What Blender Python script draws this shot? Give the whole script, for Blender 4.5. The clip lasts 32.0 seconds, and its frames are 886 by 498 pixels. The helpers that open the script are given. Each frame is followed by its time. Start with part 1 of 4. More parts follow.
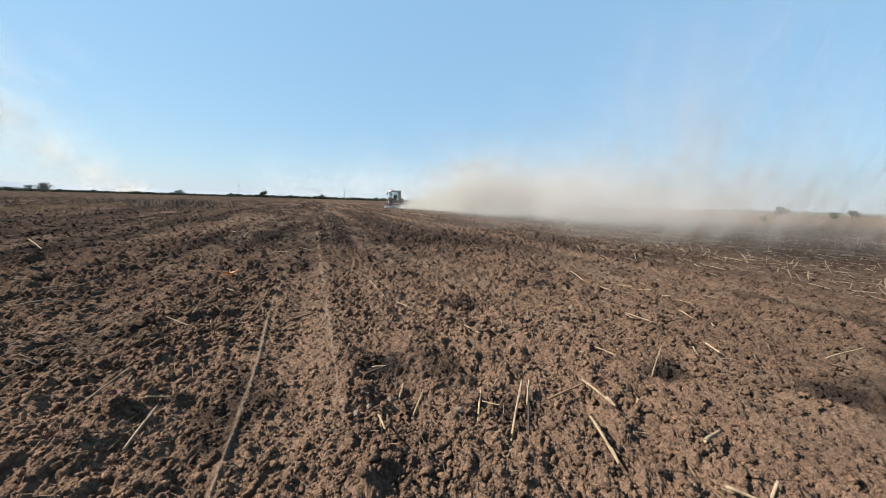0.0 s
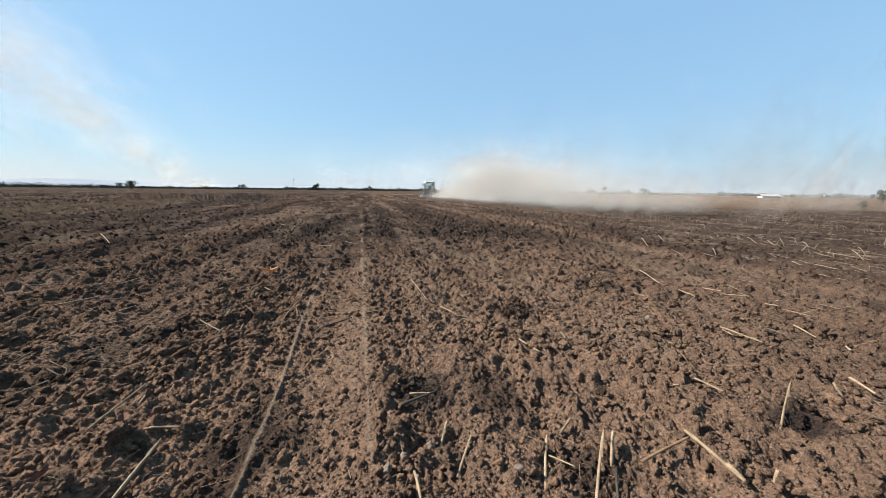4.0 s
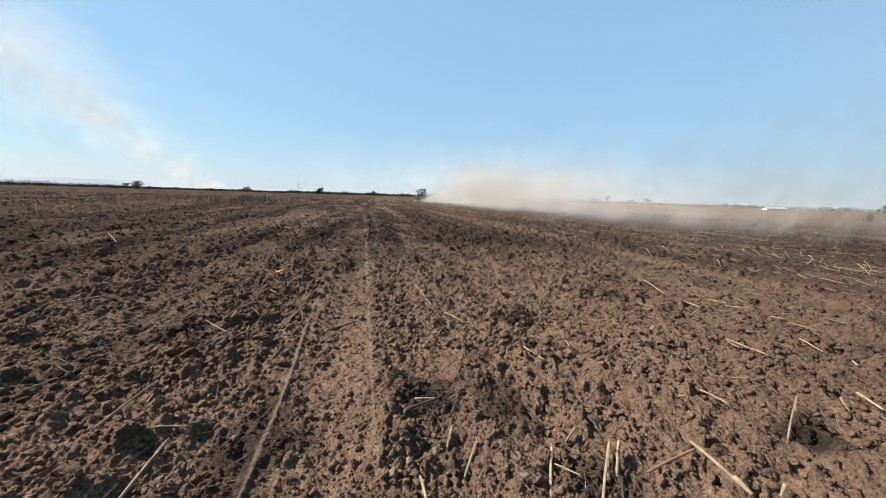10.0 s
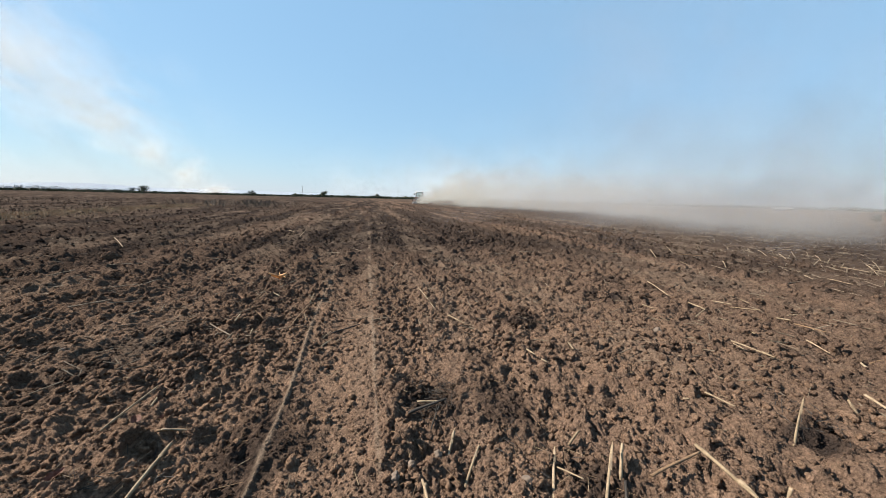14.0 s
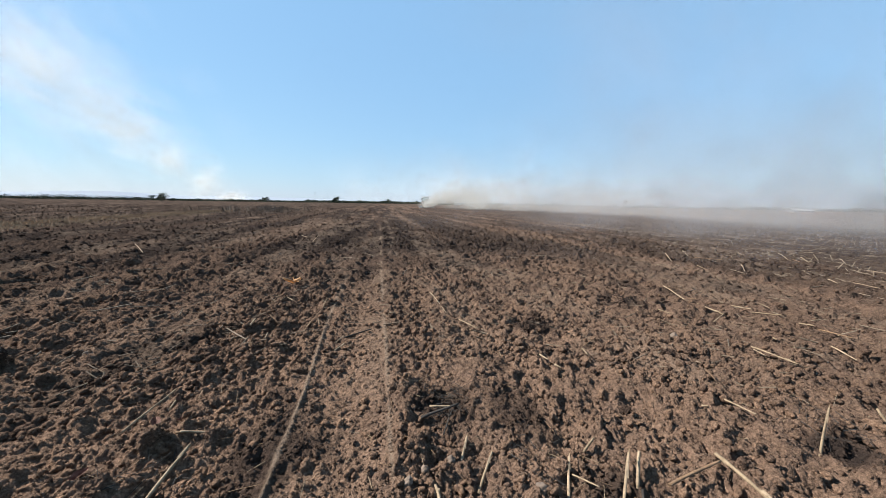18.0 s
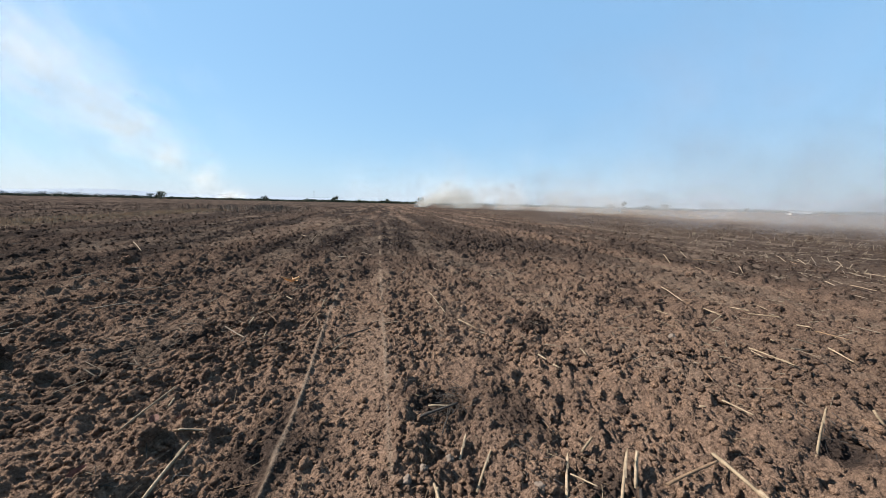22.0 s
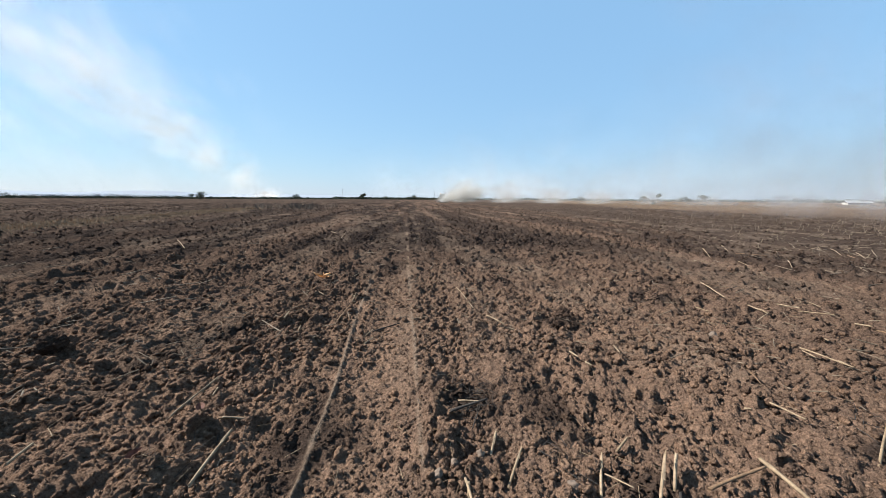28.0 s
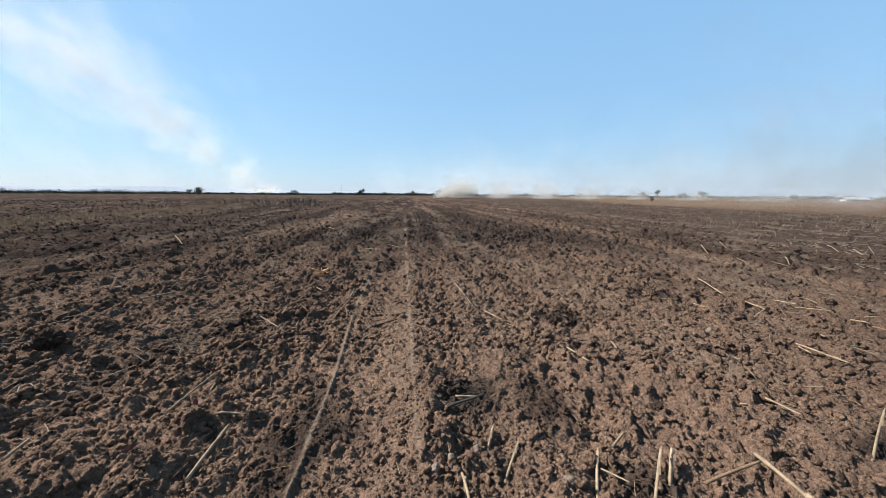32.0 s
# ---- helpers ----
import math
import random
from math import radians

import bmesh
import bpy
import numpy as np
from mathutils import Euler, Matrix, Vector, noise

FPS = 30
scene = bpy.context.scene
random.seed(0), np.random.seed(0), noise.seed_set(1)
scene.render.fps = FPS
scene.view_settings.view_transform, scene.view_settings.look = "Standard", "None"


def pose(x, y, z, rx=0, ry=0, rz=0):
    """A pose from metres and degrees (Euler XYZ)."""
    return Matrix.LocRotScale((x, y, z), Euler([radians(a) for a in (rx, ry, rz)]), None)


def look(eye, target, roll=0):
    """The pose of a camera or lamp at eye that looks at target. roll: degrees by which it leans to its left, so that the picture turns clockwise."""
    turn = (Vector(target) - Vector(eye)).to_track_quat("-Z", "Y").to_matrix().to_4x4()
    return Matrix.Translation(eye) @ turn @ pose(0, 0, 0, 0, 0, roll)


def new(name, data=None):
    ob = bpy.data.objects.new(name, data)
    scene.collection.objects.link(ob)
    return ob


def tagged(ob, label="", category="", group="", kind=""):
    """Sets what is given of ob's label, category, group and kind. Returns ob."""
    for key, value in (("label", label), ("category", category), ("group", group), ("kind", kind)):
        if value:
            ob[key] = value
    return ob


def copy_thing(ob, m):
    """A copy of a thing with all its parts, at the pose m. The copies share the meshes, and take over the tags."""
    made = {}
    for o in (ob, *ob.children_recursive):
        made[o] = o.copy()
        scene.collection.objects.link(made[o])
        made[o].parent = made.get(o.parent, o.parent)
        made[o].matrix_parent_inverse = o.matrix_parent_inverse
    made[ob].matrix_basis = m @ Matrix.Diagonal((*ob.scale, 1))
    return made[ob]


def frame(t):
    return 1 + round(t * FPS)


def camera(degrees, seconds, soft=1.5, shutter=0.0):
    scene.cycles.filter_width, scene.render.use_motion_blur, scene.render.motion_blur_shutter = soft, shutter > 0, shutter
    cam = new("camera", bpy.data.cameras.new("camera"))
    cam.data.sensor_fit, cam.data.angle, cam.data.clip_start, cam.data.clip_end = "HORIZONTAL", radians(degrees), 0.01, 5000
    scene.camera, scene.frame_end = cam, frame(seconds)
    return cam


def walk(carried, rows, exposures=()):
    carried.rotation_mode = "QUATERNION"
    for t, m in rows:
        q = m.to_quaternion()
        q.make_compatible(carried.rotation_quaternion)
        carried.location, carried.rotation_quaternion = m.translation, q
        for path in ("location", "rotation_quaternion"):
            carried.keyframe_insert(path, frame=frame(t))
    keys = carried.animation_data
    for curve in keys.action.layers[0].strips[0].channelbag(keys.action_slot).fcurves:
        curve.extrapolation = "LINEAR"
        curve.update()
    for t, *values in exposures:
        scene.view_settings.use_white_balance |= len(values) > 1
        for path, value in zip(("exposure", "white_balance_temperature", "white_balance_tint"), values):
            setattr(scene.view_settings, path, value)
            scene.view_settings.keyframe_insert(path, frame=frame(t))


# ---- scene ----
cam = camera(102.7, 32.0, soft=0.35)
PATH = [
    (0, (-0.093, -0.565, 1.582), (0.47, 1.335, 1.316), 1.8),
    (0.5, (-0.127, -0.499, 1.553), (0.44, 1.396, 1.255), 1.3),
    (1, (-0.118, -0.375, 1.544), (0.318, 1.545, 1.192), 0.8),
    (1.5, (-0.05, -0.123, 1.585), (0.316, 1.826, 1.332), 0.9),
    (2, (-0.028, -0.01, 1.619), (0.279, 1.957, 1.428), 1.2),
    (2.5, (-0.018, 0.032, 1.618), (0.306, 1.991, 1.373), 0.2),
    (3, (-0.005, 0.054, 1.619), (0.357, 2.001, 1.337), 1.0),
    (3.5, (0.004, 0.065, 1.603), (0.298, 2.02, 1.303), 0.9),
    (4, (0.029, 0.076, 1.6), (0.345, 2.023, 1.273), 0.8),
    (4.5, (0.041, 0.089, 1.599), (0.404, 2.028, 1.273), 0.8),
    (6.5, (0.015, 0.079, 1.597), (0.38, 2.019, 1.276), 1.4),
    (7, (0.006, 0.07, 1.598), (0.355, 2.014, 1.281), 1.5),
    (7.5, (0.004, 0.072, 1.6), (0.353, 2.017, 1.287), 1.6),
    (8, (0.011, 0.079, 1.606), (0.351, 2.027, 1.307), 1.6),
    (8.5, (0.007, 0.076, 1.608), (0.332, 2.029, 1.321), 1.7),
    (9, (-0.003, 0.07, 1.604), (0.316, 2.023, 1.312), 1.8),
    (9.5, (-0.018, 0.067, 1.602), (0.296, 2.02, 1.309), 1.9),
    (10, (-0.019, 0.058, 1.603), (0.284, 2.013, 1.309), 1.9),
    (10.5, (-0.006, 0.059, 1.607), (0.309, 2.013, 1.324), 1.5),
    (11, (-0.007, 0.06, 1.602), (0.284, 2.017, 1.311), 1.7),
    (11.5, (0.002, 0.065, 1.603), (0.303, 2.021, 1.312), 1.9),
    (12, (0.007, 0.068, 1.602), (0.305, 2.022, 1.296), 1.5),
    (12.5, (-0.007, 0.069, 1.6), (0.294, 2.022, 1.291), 1.9),
    (13, (-0.023, 0.069, 1.598), (0.296, 2.019, 1.287), 1.7),
    (13.5, (-0.015, 0.055, 1.599), (0.301, 2.008, 1.305), 1.1),
    (14, (-0.004, 0.053, 1.606), (0.279, 2.013, 1.325), 1.5),
    (14.5, (-0.009, 0.042, 1.607), (0.215, 2.004, 1.291), 1.0),
    (16.5, (0.018, 0.053, 1.611), (0.244, 2.023, 1.353), 0.5),
    (17, (0.012, 0.052, 1.611), (0.245, 2.022, 1.358), 0.6),
    (17.5, (-0.004, 0.047, 1.608), (0.2, 2.02, 1.355), 0.7),
    (18, (-0.012, 0.045, 1.608), (0.209, 2.016, 1.351), 1.0),
    (18.5, (-0.015, 0.045, 1.608), (0.195, 2.018, 1.36), 1.0),
    (19, (-0.015, 0.047, 1.606), (0.196, 2.019, 1.354), 1.2),
    (19.5, (-0.018, 0.049, 1.609), (0.192, 2.023, 1.362), 1.0),
    (20, (-0.021, 0.047, 1.604), (0.196, 2.019, 1.35), 1.2),
    (20.5, (-0.024, 0.048, 1.601), (0.199, 2.018, 1.342), 1.0),
    (21, (-0.023, 0.042, 1.602), (0.191, 2.014, 1.344), 1.2),
    (21.5, (-0.024, 0.039, 1.604), (0.181, 2.012, 1.351), 1.2),
    (22, (-0.02, 0.041, 1.603), (0.208, 2.012, 1.347), 1.4),
    (22.5, (-0.021, 0.043, 1.6), (0.183, 2.015, 1.336), 1.4),
    (23, (-0.023, 0.042, 1.603), (0.164, 2.016, 1.34), 1.4),
    (23.5, (-0.03, 0.049, 1.6), (0.148, 2.022, 1.33), 1.3),
    (24, (-0.039, 0.051, 1.599), (0.149, 2.023, 1.326), 1.7),
    (24.5, (-0.043, 0.051, 1.595), (0.146, 2.022, 1.314), 1.8),
    (25, (-0.047, 0.047, 1.59), (0.098, 2.015, 1.266), 1.6),
    (25.5, (-0.052, 0.044, 1.6), (0.056, 2.017, 1.292), 1.2),
    (27.5, (-0.03, 0.05, 1.605), (0.06, 2.025, 1.306), 0.7),
    (28, (-0.037, 0.045, 1.603), (0.042, 2.023, 1.32), 0.4),
    (28.5, (-0.043, 0.035, 1.61), (0.045, 2.014, 1.338), 0.5),
    (29, (-0.04, 0.035, 1.611), (0.05, 2.015, 1.345), 0.4),
    (29.5, (-0.038, 0.038, 1.609), (0.045, 2.018, 1.339), 0.6),
    (30, (-0.04, 0.038, 1.609), (0.048, 2.019, 1.349), 0.8),
    (30.5, (-0.047, 0.031, 1.605), (0.019, 2.014, 1.348), 0.9),
    (31, (-0.049, 0.034, 1.606), (0.025, 2.015, 1.341), 0.9),
    (31.5, (-0.035, 0.041, 1.602), (0.05, 2.018, 1.309), 0.7),
    (32, (-0.027, 0.051, 1.6), (0.059, 2.025, 1.295), 0.5),
]
walk(cam, [(t, look(eye, target, roll)) for t, eye, target, roll in PATH],
     [(0, 1.54, 6900, 10), (1, 1.54, 7050, 10), (2, 1.54, 6550, 10), (4, 1.54, 6800, 10), (9, 1.54, 6900, 10), (13, 1.54, 6950, 10), (17, 1.54, 6600, 10), (22, 1.54, 6480, 10), (25, 1.54, 6600, 10), (32, 1.54, 6480, 10)])

# ---- light ----
SUN_AZ, SUN_EL = -73.0, 39.5          # degrees, azimuth clockwise from +y
world = bpy.data.worlds.new("sky")
scene.world = world
world.use_nodes = True
wn, wl = world.node_tree.nodes, world.node_tree.links
sky = wn.new("ShaderNodeTexSky")
sky.sky_type, sky.sun_disc = "NISHITA", False
sky.sun_elevation, sky.sun_rotation = radians(SUN_EL), radians(SUN_AZ % 360)
sky.air_density, sky.dust_density, sky.ozone_density, sky.altitude = 1.4, 0.05, 1.2, 100
tint = wn.new("ShaderNodeMix")                 # thin high haze evens out the clear sky
tint.data_type, tint.inputs[0].default_value = "RGBA", 0.68
wl.new(sky.outputs[0], tint.inputs[6])
tint.inputs[7].default_value = (2.55, 5.0, 8.05, 1)
wl.new(tint.outputs[2], wn["Background"].inputs[0])
wn["Background"].inputs[1].default_value = 0.044
sun_data = bpy.data.lights.new("sun", "SUN")
sun_data.energy, sun_data.angle, sun_data.color = 4.9, radians(0.55), (1.0, 0.975, 0.93)
sun = new("sun", sun_data)
_az, _el = radians(SUN_AZ), radians(SUN_EL)
to_sun = Vector((math.sin(_az) * math.cos(_el), math.cos(_az) * math.cos(_el), math.sin(_el)))
sun.matrix_world = look(to_sun * 60, (0, 0, 0))
scene.view_settings.exposure = 1.54


# ---- materials ----
LEAN = -0.066                       # the rows run along (LEAN, 1)
def material(name, rough=0.9, metal=0.0):
    m = bpy.data.materials.new(name)
    m.use_nodes = True
    b = m.node_tree.nodes["Principled BSDF"]
    b.inputs["Roughness"].default_value, b.inputs["Metallic"].default_value = rough, metal
    b.inputs["Specular IOR Level"].default_value = 0.25
    return m, m.node_tree.nodes, m.node_tree.links, b


def ramp(nodes, *stops):
    r = nodes.new("ShaderNodeValToRGB")
    while len(r.color_ramp.elements) < len(stops):
        r.color_ramp.elements.new(0.5)
    for e, (at, c) in zip(r.color_ramp.elements, stops):
        e.position, e.color = at, (*c, 1)
    return r


def noise_tex(nodes, links, scale, detail=4.0, rough=0.6, coord=None):
    n = nodes.new("ShaderNodeTexNoise")
    n.inputs["Scale"].default_value, n.inputs["Detail"].default_value, n.inputs["Roughness"].default_value = scale, detail, rough
    if coord is None:
        coord = nodes.new("ShaderNodeTexCoord").outputs["Object"]
    links.new(coord, n.inputs["Vector"])
    return n


def mixed(nodes, links, fac, a, b, mode="MIX"):
    x = nodes.new("ShaderNodeMix")
    x.data_type, x.blend_type = "RGBA", mode
    for value, slot in ((fac, 0), (a, 6), (b, 7)):
        if hasattr(value, "links"):
            links.new(value, x.inputs[slot])
        else:
            x.inputs[slot].default_value = value if slot == 0 else (*value, 1)
    return x.outputs[2]


def bumped(nodes, links, b, height, strength, distance):
    k = nodes.new("ShaderNodeBump")
    k.inputs["Strength"].default_value, k.inputs["Distance"].default_value = strength, distance
    links.new(height, k.inputs["Height"])
    links.new(k.outputs[0], b.inputs["Normal"])


def plain(name, colour, rough=0.8, metal=0.0, vary=0.25, scale=6.0, bump=0.3):
    """A worn one-colour surface: blotches at two scales and a fine relief."""
    m, n, l, b = material(name, rough, metal)
    big, fine = noise_tex(n, l, scale), noise_tex(n, l, scale * 9, 3)
    lo, hi = tuple(c * (1 - vary) for c in colour), tuple(min(1, c * (1 + vary)) for c in colour)
    r = ramp(n, (0.3, lo), (0.7, hi))
    l.new(big.outputs[0], r.inputs[0])
    r2 = ramp(n, (0.3, (1 - vary,) * 3), (0.7, (1, 1, 1)))
    l.new(fine.outputs[0], r2.inputs[0])
    l.new(mixed(n, l, 0.6, r.outputs[0], r2.outputs[0], "MULTIPLY"), b.inputs["Base Color"])
    if bump:
        bumped(n, l, b, fine.outputs[0], bump, 0.01)
    return m


def soil_material(name, loose):
    """Dry ploughed loam. Attributes on the sheet give where it is scorched and darkened by painted shade, trodden by
    tyres or under dry grass.
    """
    m, n, l, b = material(name, 1.0)
    b.inputs["Specular IOR Level"].default_value = 0.0
    geo = n.new("ShaderNodeNewGeometry").outputs["Position"]
    rows = n.new("ShaderNodeMapping")                # tones run along the rows
    rows.inputs["Rotation"].default_value = (0, 0, -math.atan(-LEAN))
    rows.inputs["Scale"].default_value = (2.6, 0.22, 1.0)
    l.new(geo, rows.inputs["Vector"])
    broad, mid, fine = noise_tex(n, l, 0.6, 5, 0.65, rows.outputs[0]), noise_tex(n, l, 3.2, 5, 0.65, geo), noise_tex(n, l, 42, 5, 0.7, geo)
    r1 = ramp(n, (0.3, (0.104, 0.069, 0.051)), (0.5, (0.157, 0.101, 0.071)), (0.72, (0.217, 0.139, 0.095)))
    l.new(mid.outputs[0], r1.inputs[0])
    r2 = ramp(n, (0.33, (0.104, 0.071, 0.054)), (0.7, (0.197, 0.129, 0.089)))
    l.new(broad.outputs[0], r2.inputs[0])
    colour = mixed(n, l, 0.45, r1.outputs[0], r2.outputs[0])
    speck = noise_tex(n, l, 120, 4, 0.7, geo)
    r3 = ramp(n, (0.30, (0.42, 0.41, 0.41)), (0.50, (1.05, 1.04, 1.03)), (0.70, (1.7, 1.66, 1.62)))
    l.new(fine.outputs[0], r3.inputs[0])
    r5 = ramp(n, (0.34, (0.72, 0.71, 0.70)), (0.62, (1.22, 1.21, 1.20)))
    l.new(speck.outputs[0], r5.inputs[0])
    colour = mixed(n, l, 0.9, mixed(n, l, 0.9, colour, r3.outputs[0], "MULTIPLY"), r5.outputs[0], "MULTIPLY")
    for attr, tone in (("ash", (0.046, 0.037, 0.031)), ("char_shade", (0.024, 0.019, 0.017)), ("trodden", (0.175, 0.128, 0.094)), ("straw", (0.080, 0.058, 0.039))):
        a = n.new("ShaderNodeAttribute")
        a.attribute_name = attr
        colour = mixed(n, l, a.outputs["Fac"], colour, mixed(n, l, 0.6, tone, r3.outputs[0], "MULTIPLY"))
    if loose:
        info = n.new("ShaderNodeNewGeometry")
        r4 = ramp(n, (0.0, (0.72, 0.72, 0.74)), (0.6, (1, 1, 1)), (1.0, (1.2, 1.16, 1.1)))
        l.new(info.outputs["Random Per Island"], r4.inputs[0])
        colour = mixed(n, l, 1.0, colour, r4.outputs[0], "MULTIPLY")
    l.new(colour, b.inputs["Base Color"])
    grit = noise_tex(n, l, 9.0, 6, 0.75, geo)
    both = n.new("ShaderNodeMath")
    both.operation = "MULTIPLY_ADD"
    l.new(grit.outputs[0], both.inputs[0])
    both.inputs[1].default_value = 3.5
    l.new(fine.outputs[0], both.inputs[2])
    whole = n.new("ShaderNodeMath")
    whole.operation = "MULTIPLY_ADD"
    l.new(mid.outputs[0], whole.inputs[0])
    whole.inputs[1].default_value = 2.0
    l.new(both.outputs[0], whole.inputs[2])
    bumped(n, l, b, whole.outputs[0], 1.0, 0.034)
    return m


def drifting(name, colour, share, peak, grain):
    """Airborne dust or smoke: thin veils that scatter light on and let the rest through, fading to nothing at their rims."""
    m = bpy.data.materials.new(name)
    m.use_nodes = True
    n, l = m.node_tree.nodes, m.node_tree.links
    n.remove(n["Principled BSDF"])
    d, t, x, clear, veil = (n.new("ShaderNode" + k) for k in ("BsdfDiffuse", "BsdfTranslucent", "MixShader", "BsdfTransparent", "MixShader"))
    d.inputs[0].default_value = t.inputs[0].default_value = (*colour, 1)
    x.inputs[0].default_value = share
    l.new(d.outputs[0], x.inputs[1])
    l.new(t.outputs[0], x.inputs[2])
    thick = n.new("ShaderNodeAttribute")
    thick.attribute_name = "thick"
    soft = n.new("ShaderNodeMapRange")
    soft.interpolation_type = "SMOOTHERSTEP"
    l.new(thick.outputs["Fac"], soft.inputs["Value"])
    billow = noise_tex(n, l, grain, 4, 0.6)
    r = ramp(n, (0.36, (0.05, 0.05, 0.05)), (0.66, (1, 1, 1)))
    l.new(billow.outputs[0], r.inputs[0])
    one, two = n.new("ShaderNodeMath"), n.new("ShaderNodeMath")
    one.operation = two.operation = "MULTIPLY"
    l.new(soft.outputs[0], one.inputs[0])
    l.new(r.outputs[0], one.inputs[1])
    l.new(one.outputs[0], two.inputs[0])
    two.inputs[1].default_value = peak
    l.new(two.outputs[0], veil.inputs[0])
    l.new(clear.outputs[0], veil.inputs[1])
    l.new(x.outputs[0], veil.inputs[2])
    l.new(veil.outputs[0], n["Material Output"].inputs[0])
    return m


def straw_material(name, pale, dark):
    m, n, l, b = material(name, 0.85)
    b.inputs["Specular IOR Level"].default_value = 0.15
    co = n.new("ShaderNodeTexCoord").outputs["Object"]
    grain, blotch = noise_tex(n, l, 90, 3, 0.6, co), noise_tex(n, l, 9, 4, 0.6, co)
    r = ramp(n, (0.32, dark), (0.55, pale), (0.8, tuple(min(1, c * 1.2) for c in pale)))
    l.new(blotch.outputs[0], r.inputs[0])
    r2 = ramp(n, (0.3, (0.7, 0.68, 0.64)), (0.65, (1, 1, 1)))
    l.new(grain.outputs[0], r2.inputs[0])
    info = n.new("ShaderNodeObjectInfo")
    r3 = ramp(n, (0.0, (0.78, 0.76, 0.72)), (1.0, (1.1, 1.1, 1.1)))
    l.new(info.outputs["Random"], r3.inputs[0])
    c = mixed(n, l, 1.0, r.outputs[0], r2.outputs[0], "MULTIPLY")
    l.new(mixed(n, l, 1.0, c, r3.outputs[0], "MULTIPLY"), b.inputs["Base Color"])
    bumped(n, l, b, grain.outputs[0], 0.4, 0.004)
    return m


SOIL = soil_material("ploughed_loam", False)
CLOD = soil_material("loam_clods", True)
STRAW = straw_material("bleached_straw", (0.255, 0.190, 0.128), (0.125, 0.090, 0.058))
GREYED = straw_material("weathered_straw", (0.175, 0.135, 0.099), (0.09, 0.069, 0.051))
CHAR = straw_material("scorched_straw", (0.048, 0.041, 0.036), (0.016, 0.014, 0.013))
TWIG = straw_material("brown_twig", (0.20, 0.125, 0.075), (0.09, 0.06, 0.04))
STONE = plain("dusty_stone", (0.12, 0.088, 0.066), 0.9, 0, 0.2, 14)
LEAF = plain("dusty_leaves", (0.060, 0.068, 0.038), 0.8, 0, 0.4, 0.8, 0)
# the haze of distance is put into these two leaf colours
LEAF_FAR = plain("haze_tint_leaves", (0.20, 0.215, 0.20), 0.9, 0, 0.3, 0.3, 0)
LEAF_HAZE = plain("haze_blue_leaves", (0.36, 0.38, 0.40), 0.9, 0, 0.15, 0.3, 0)
TAN = plain("tan_grass", (0.19, 0.14, 0.088), 0.9, 0, 0.3, 3, 0)
BARK = plain("bark", (0.10, 0.08, 0.06), 0.9, 0, 0.3, 4)
DRY = plain("dry_grass", (0.30, 0.195, 0.115), 0.9, 0, 0.3, 3, 0)
WEED = plain("dead_weed", (0.10, 0.078, 0.06), 0.9, 0, 0.3, 3, 0)
HILL = bpy.data.materials.new("haze_glow_hills")      # a backdrop of distance; its emission paints in the bright haze
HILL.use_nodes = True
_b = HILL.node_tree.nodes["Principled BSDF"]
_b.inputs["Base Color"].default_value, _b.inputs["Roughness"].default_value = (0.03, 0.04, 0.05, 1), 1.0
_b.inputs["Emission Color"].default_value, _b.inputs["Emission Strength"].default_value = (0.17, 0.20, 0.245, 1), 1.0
DUST = drifting("airborne_dust", (0.265, 0.259, 0.243), 0.86, 0.125, 0.30)
SPENT = drifting("settling_dust", (0.285, 0.278, 0.268), 0.85, 0.085, 0.12)
HAZY = drifting("thin_dust", (0.275, 0.268, 0.278), 0.85, 0.054, 0.05)
MIST = drifting("far_mist", (0.43, 0.435, 0.435), 0.8, 0.034, 0.010)
SMOKE = drifting("white_smoke", (0.43, 0.42, 0.40), 0.8, 0.050, 0.011)
ROOF = plain("white_sheet", (0.24, 0.24, 0.235), 0.6, 0, 0.06, 0.4)
WALL = plain("grey_render", (0.45, 0.42, 0.38), 0.9, 0, 0.1, 0.5)
STEEL = plain("grey_steel", (0.28, 0.28, 0.28), 0.5, 0.7, 0.2, 3)
PAINT = plain("faded_red_paint", (0.13, 0.060, 0.052), 0.45, 0, 0.25, 2)
CREAM = plain("cream_paint", (0.62, 0.60, 0.55), 0.45, 0, 0.12, 2)
RUBBER = plain("dusty_rubber", (0.055, 0.050, 0.046), 0.85, 0, 0.3, 5)
BLACK = plain("black_trim", (0.03, 0.03, 0.03), 0.6, 0, 0.2, 5)
AMBER = plain("amber_lens", (0.75, 0.28, 0.03), 0.3, 0, 0.1, 5, 0)
LENS = plain("red_lens", (0.45, 0.02, 0.02), 0.3, 0, 0.1, 5, 0)
GLASS, _n, _l, _b = material("cab_glass", 0.05)
_b.inputs["Transmission Weight"].default_value, _b.inputs["IOR"].default_value = 1.0, 1.1
_b.inputs["Base Color"].default_value = (0.62, 0.70, 0.70, 1)


# ---- mesh helpers ----
def mesh_of(name, verts, faces, mat, smooth=False):
    me = bpy.data.meshes.new(name)
    verts, faces = np.asarray(verts, np.float32), np.asarray(faces, np.int32)
    k = faces.shape[1]
    me.vertices.add(len(verts))
    me.vertices.foreach_set("co", verts.ravel())
    me.loops.add(faces.size)
    me.loops.foreach_set("vertex_index", faces.ravel())
    me.polygons.add(len(faces))
    me.polygons.foreach_set("loop_start", np.arange(0, faces.size, k, dtype=np.int32))
    if smooth:
        me.polygons.foreach_set("use_smooth", np.ones(len(faces), bool))
    me.update(calc_edges=True)
    me.materials.append(mat)
    return me


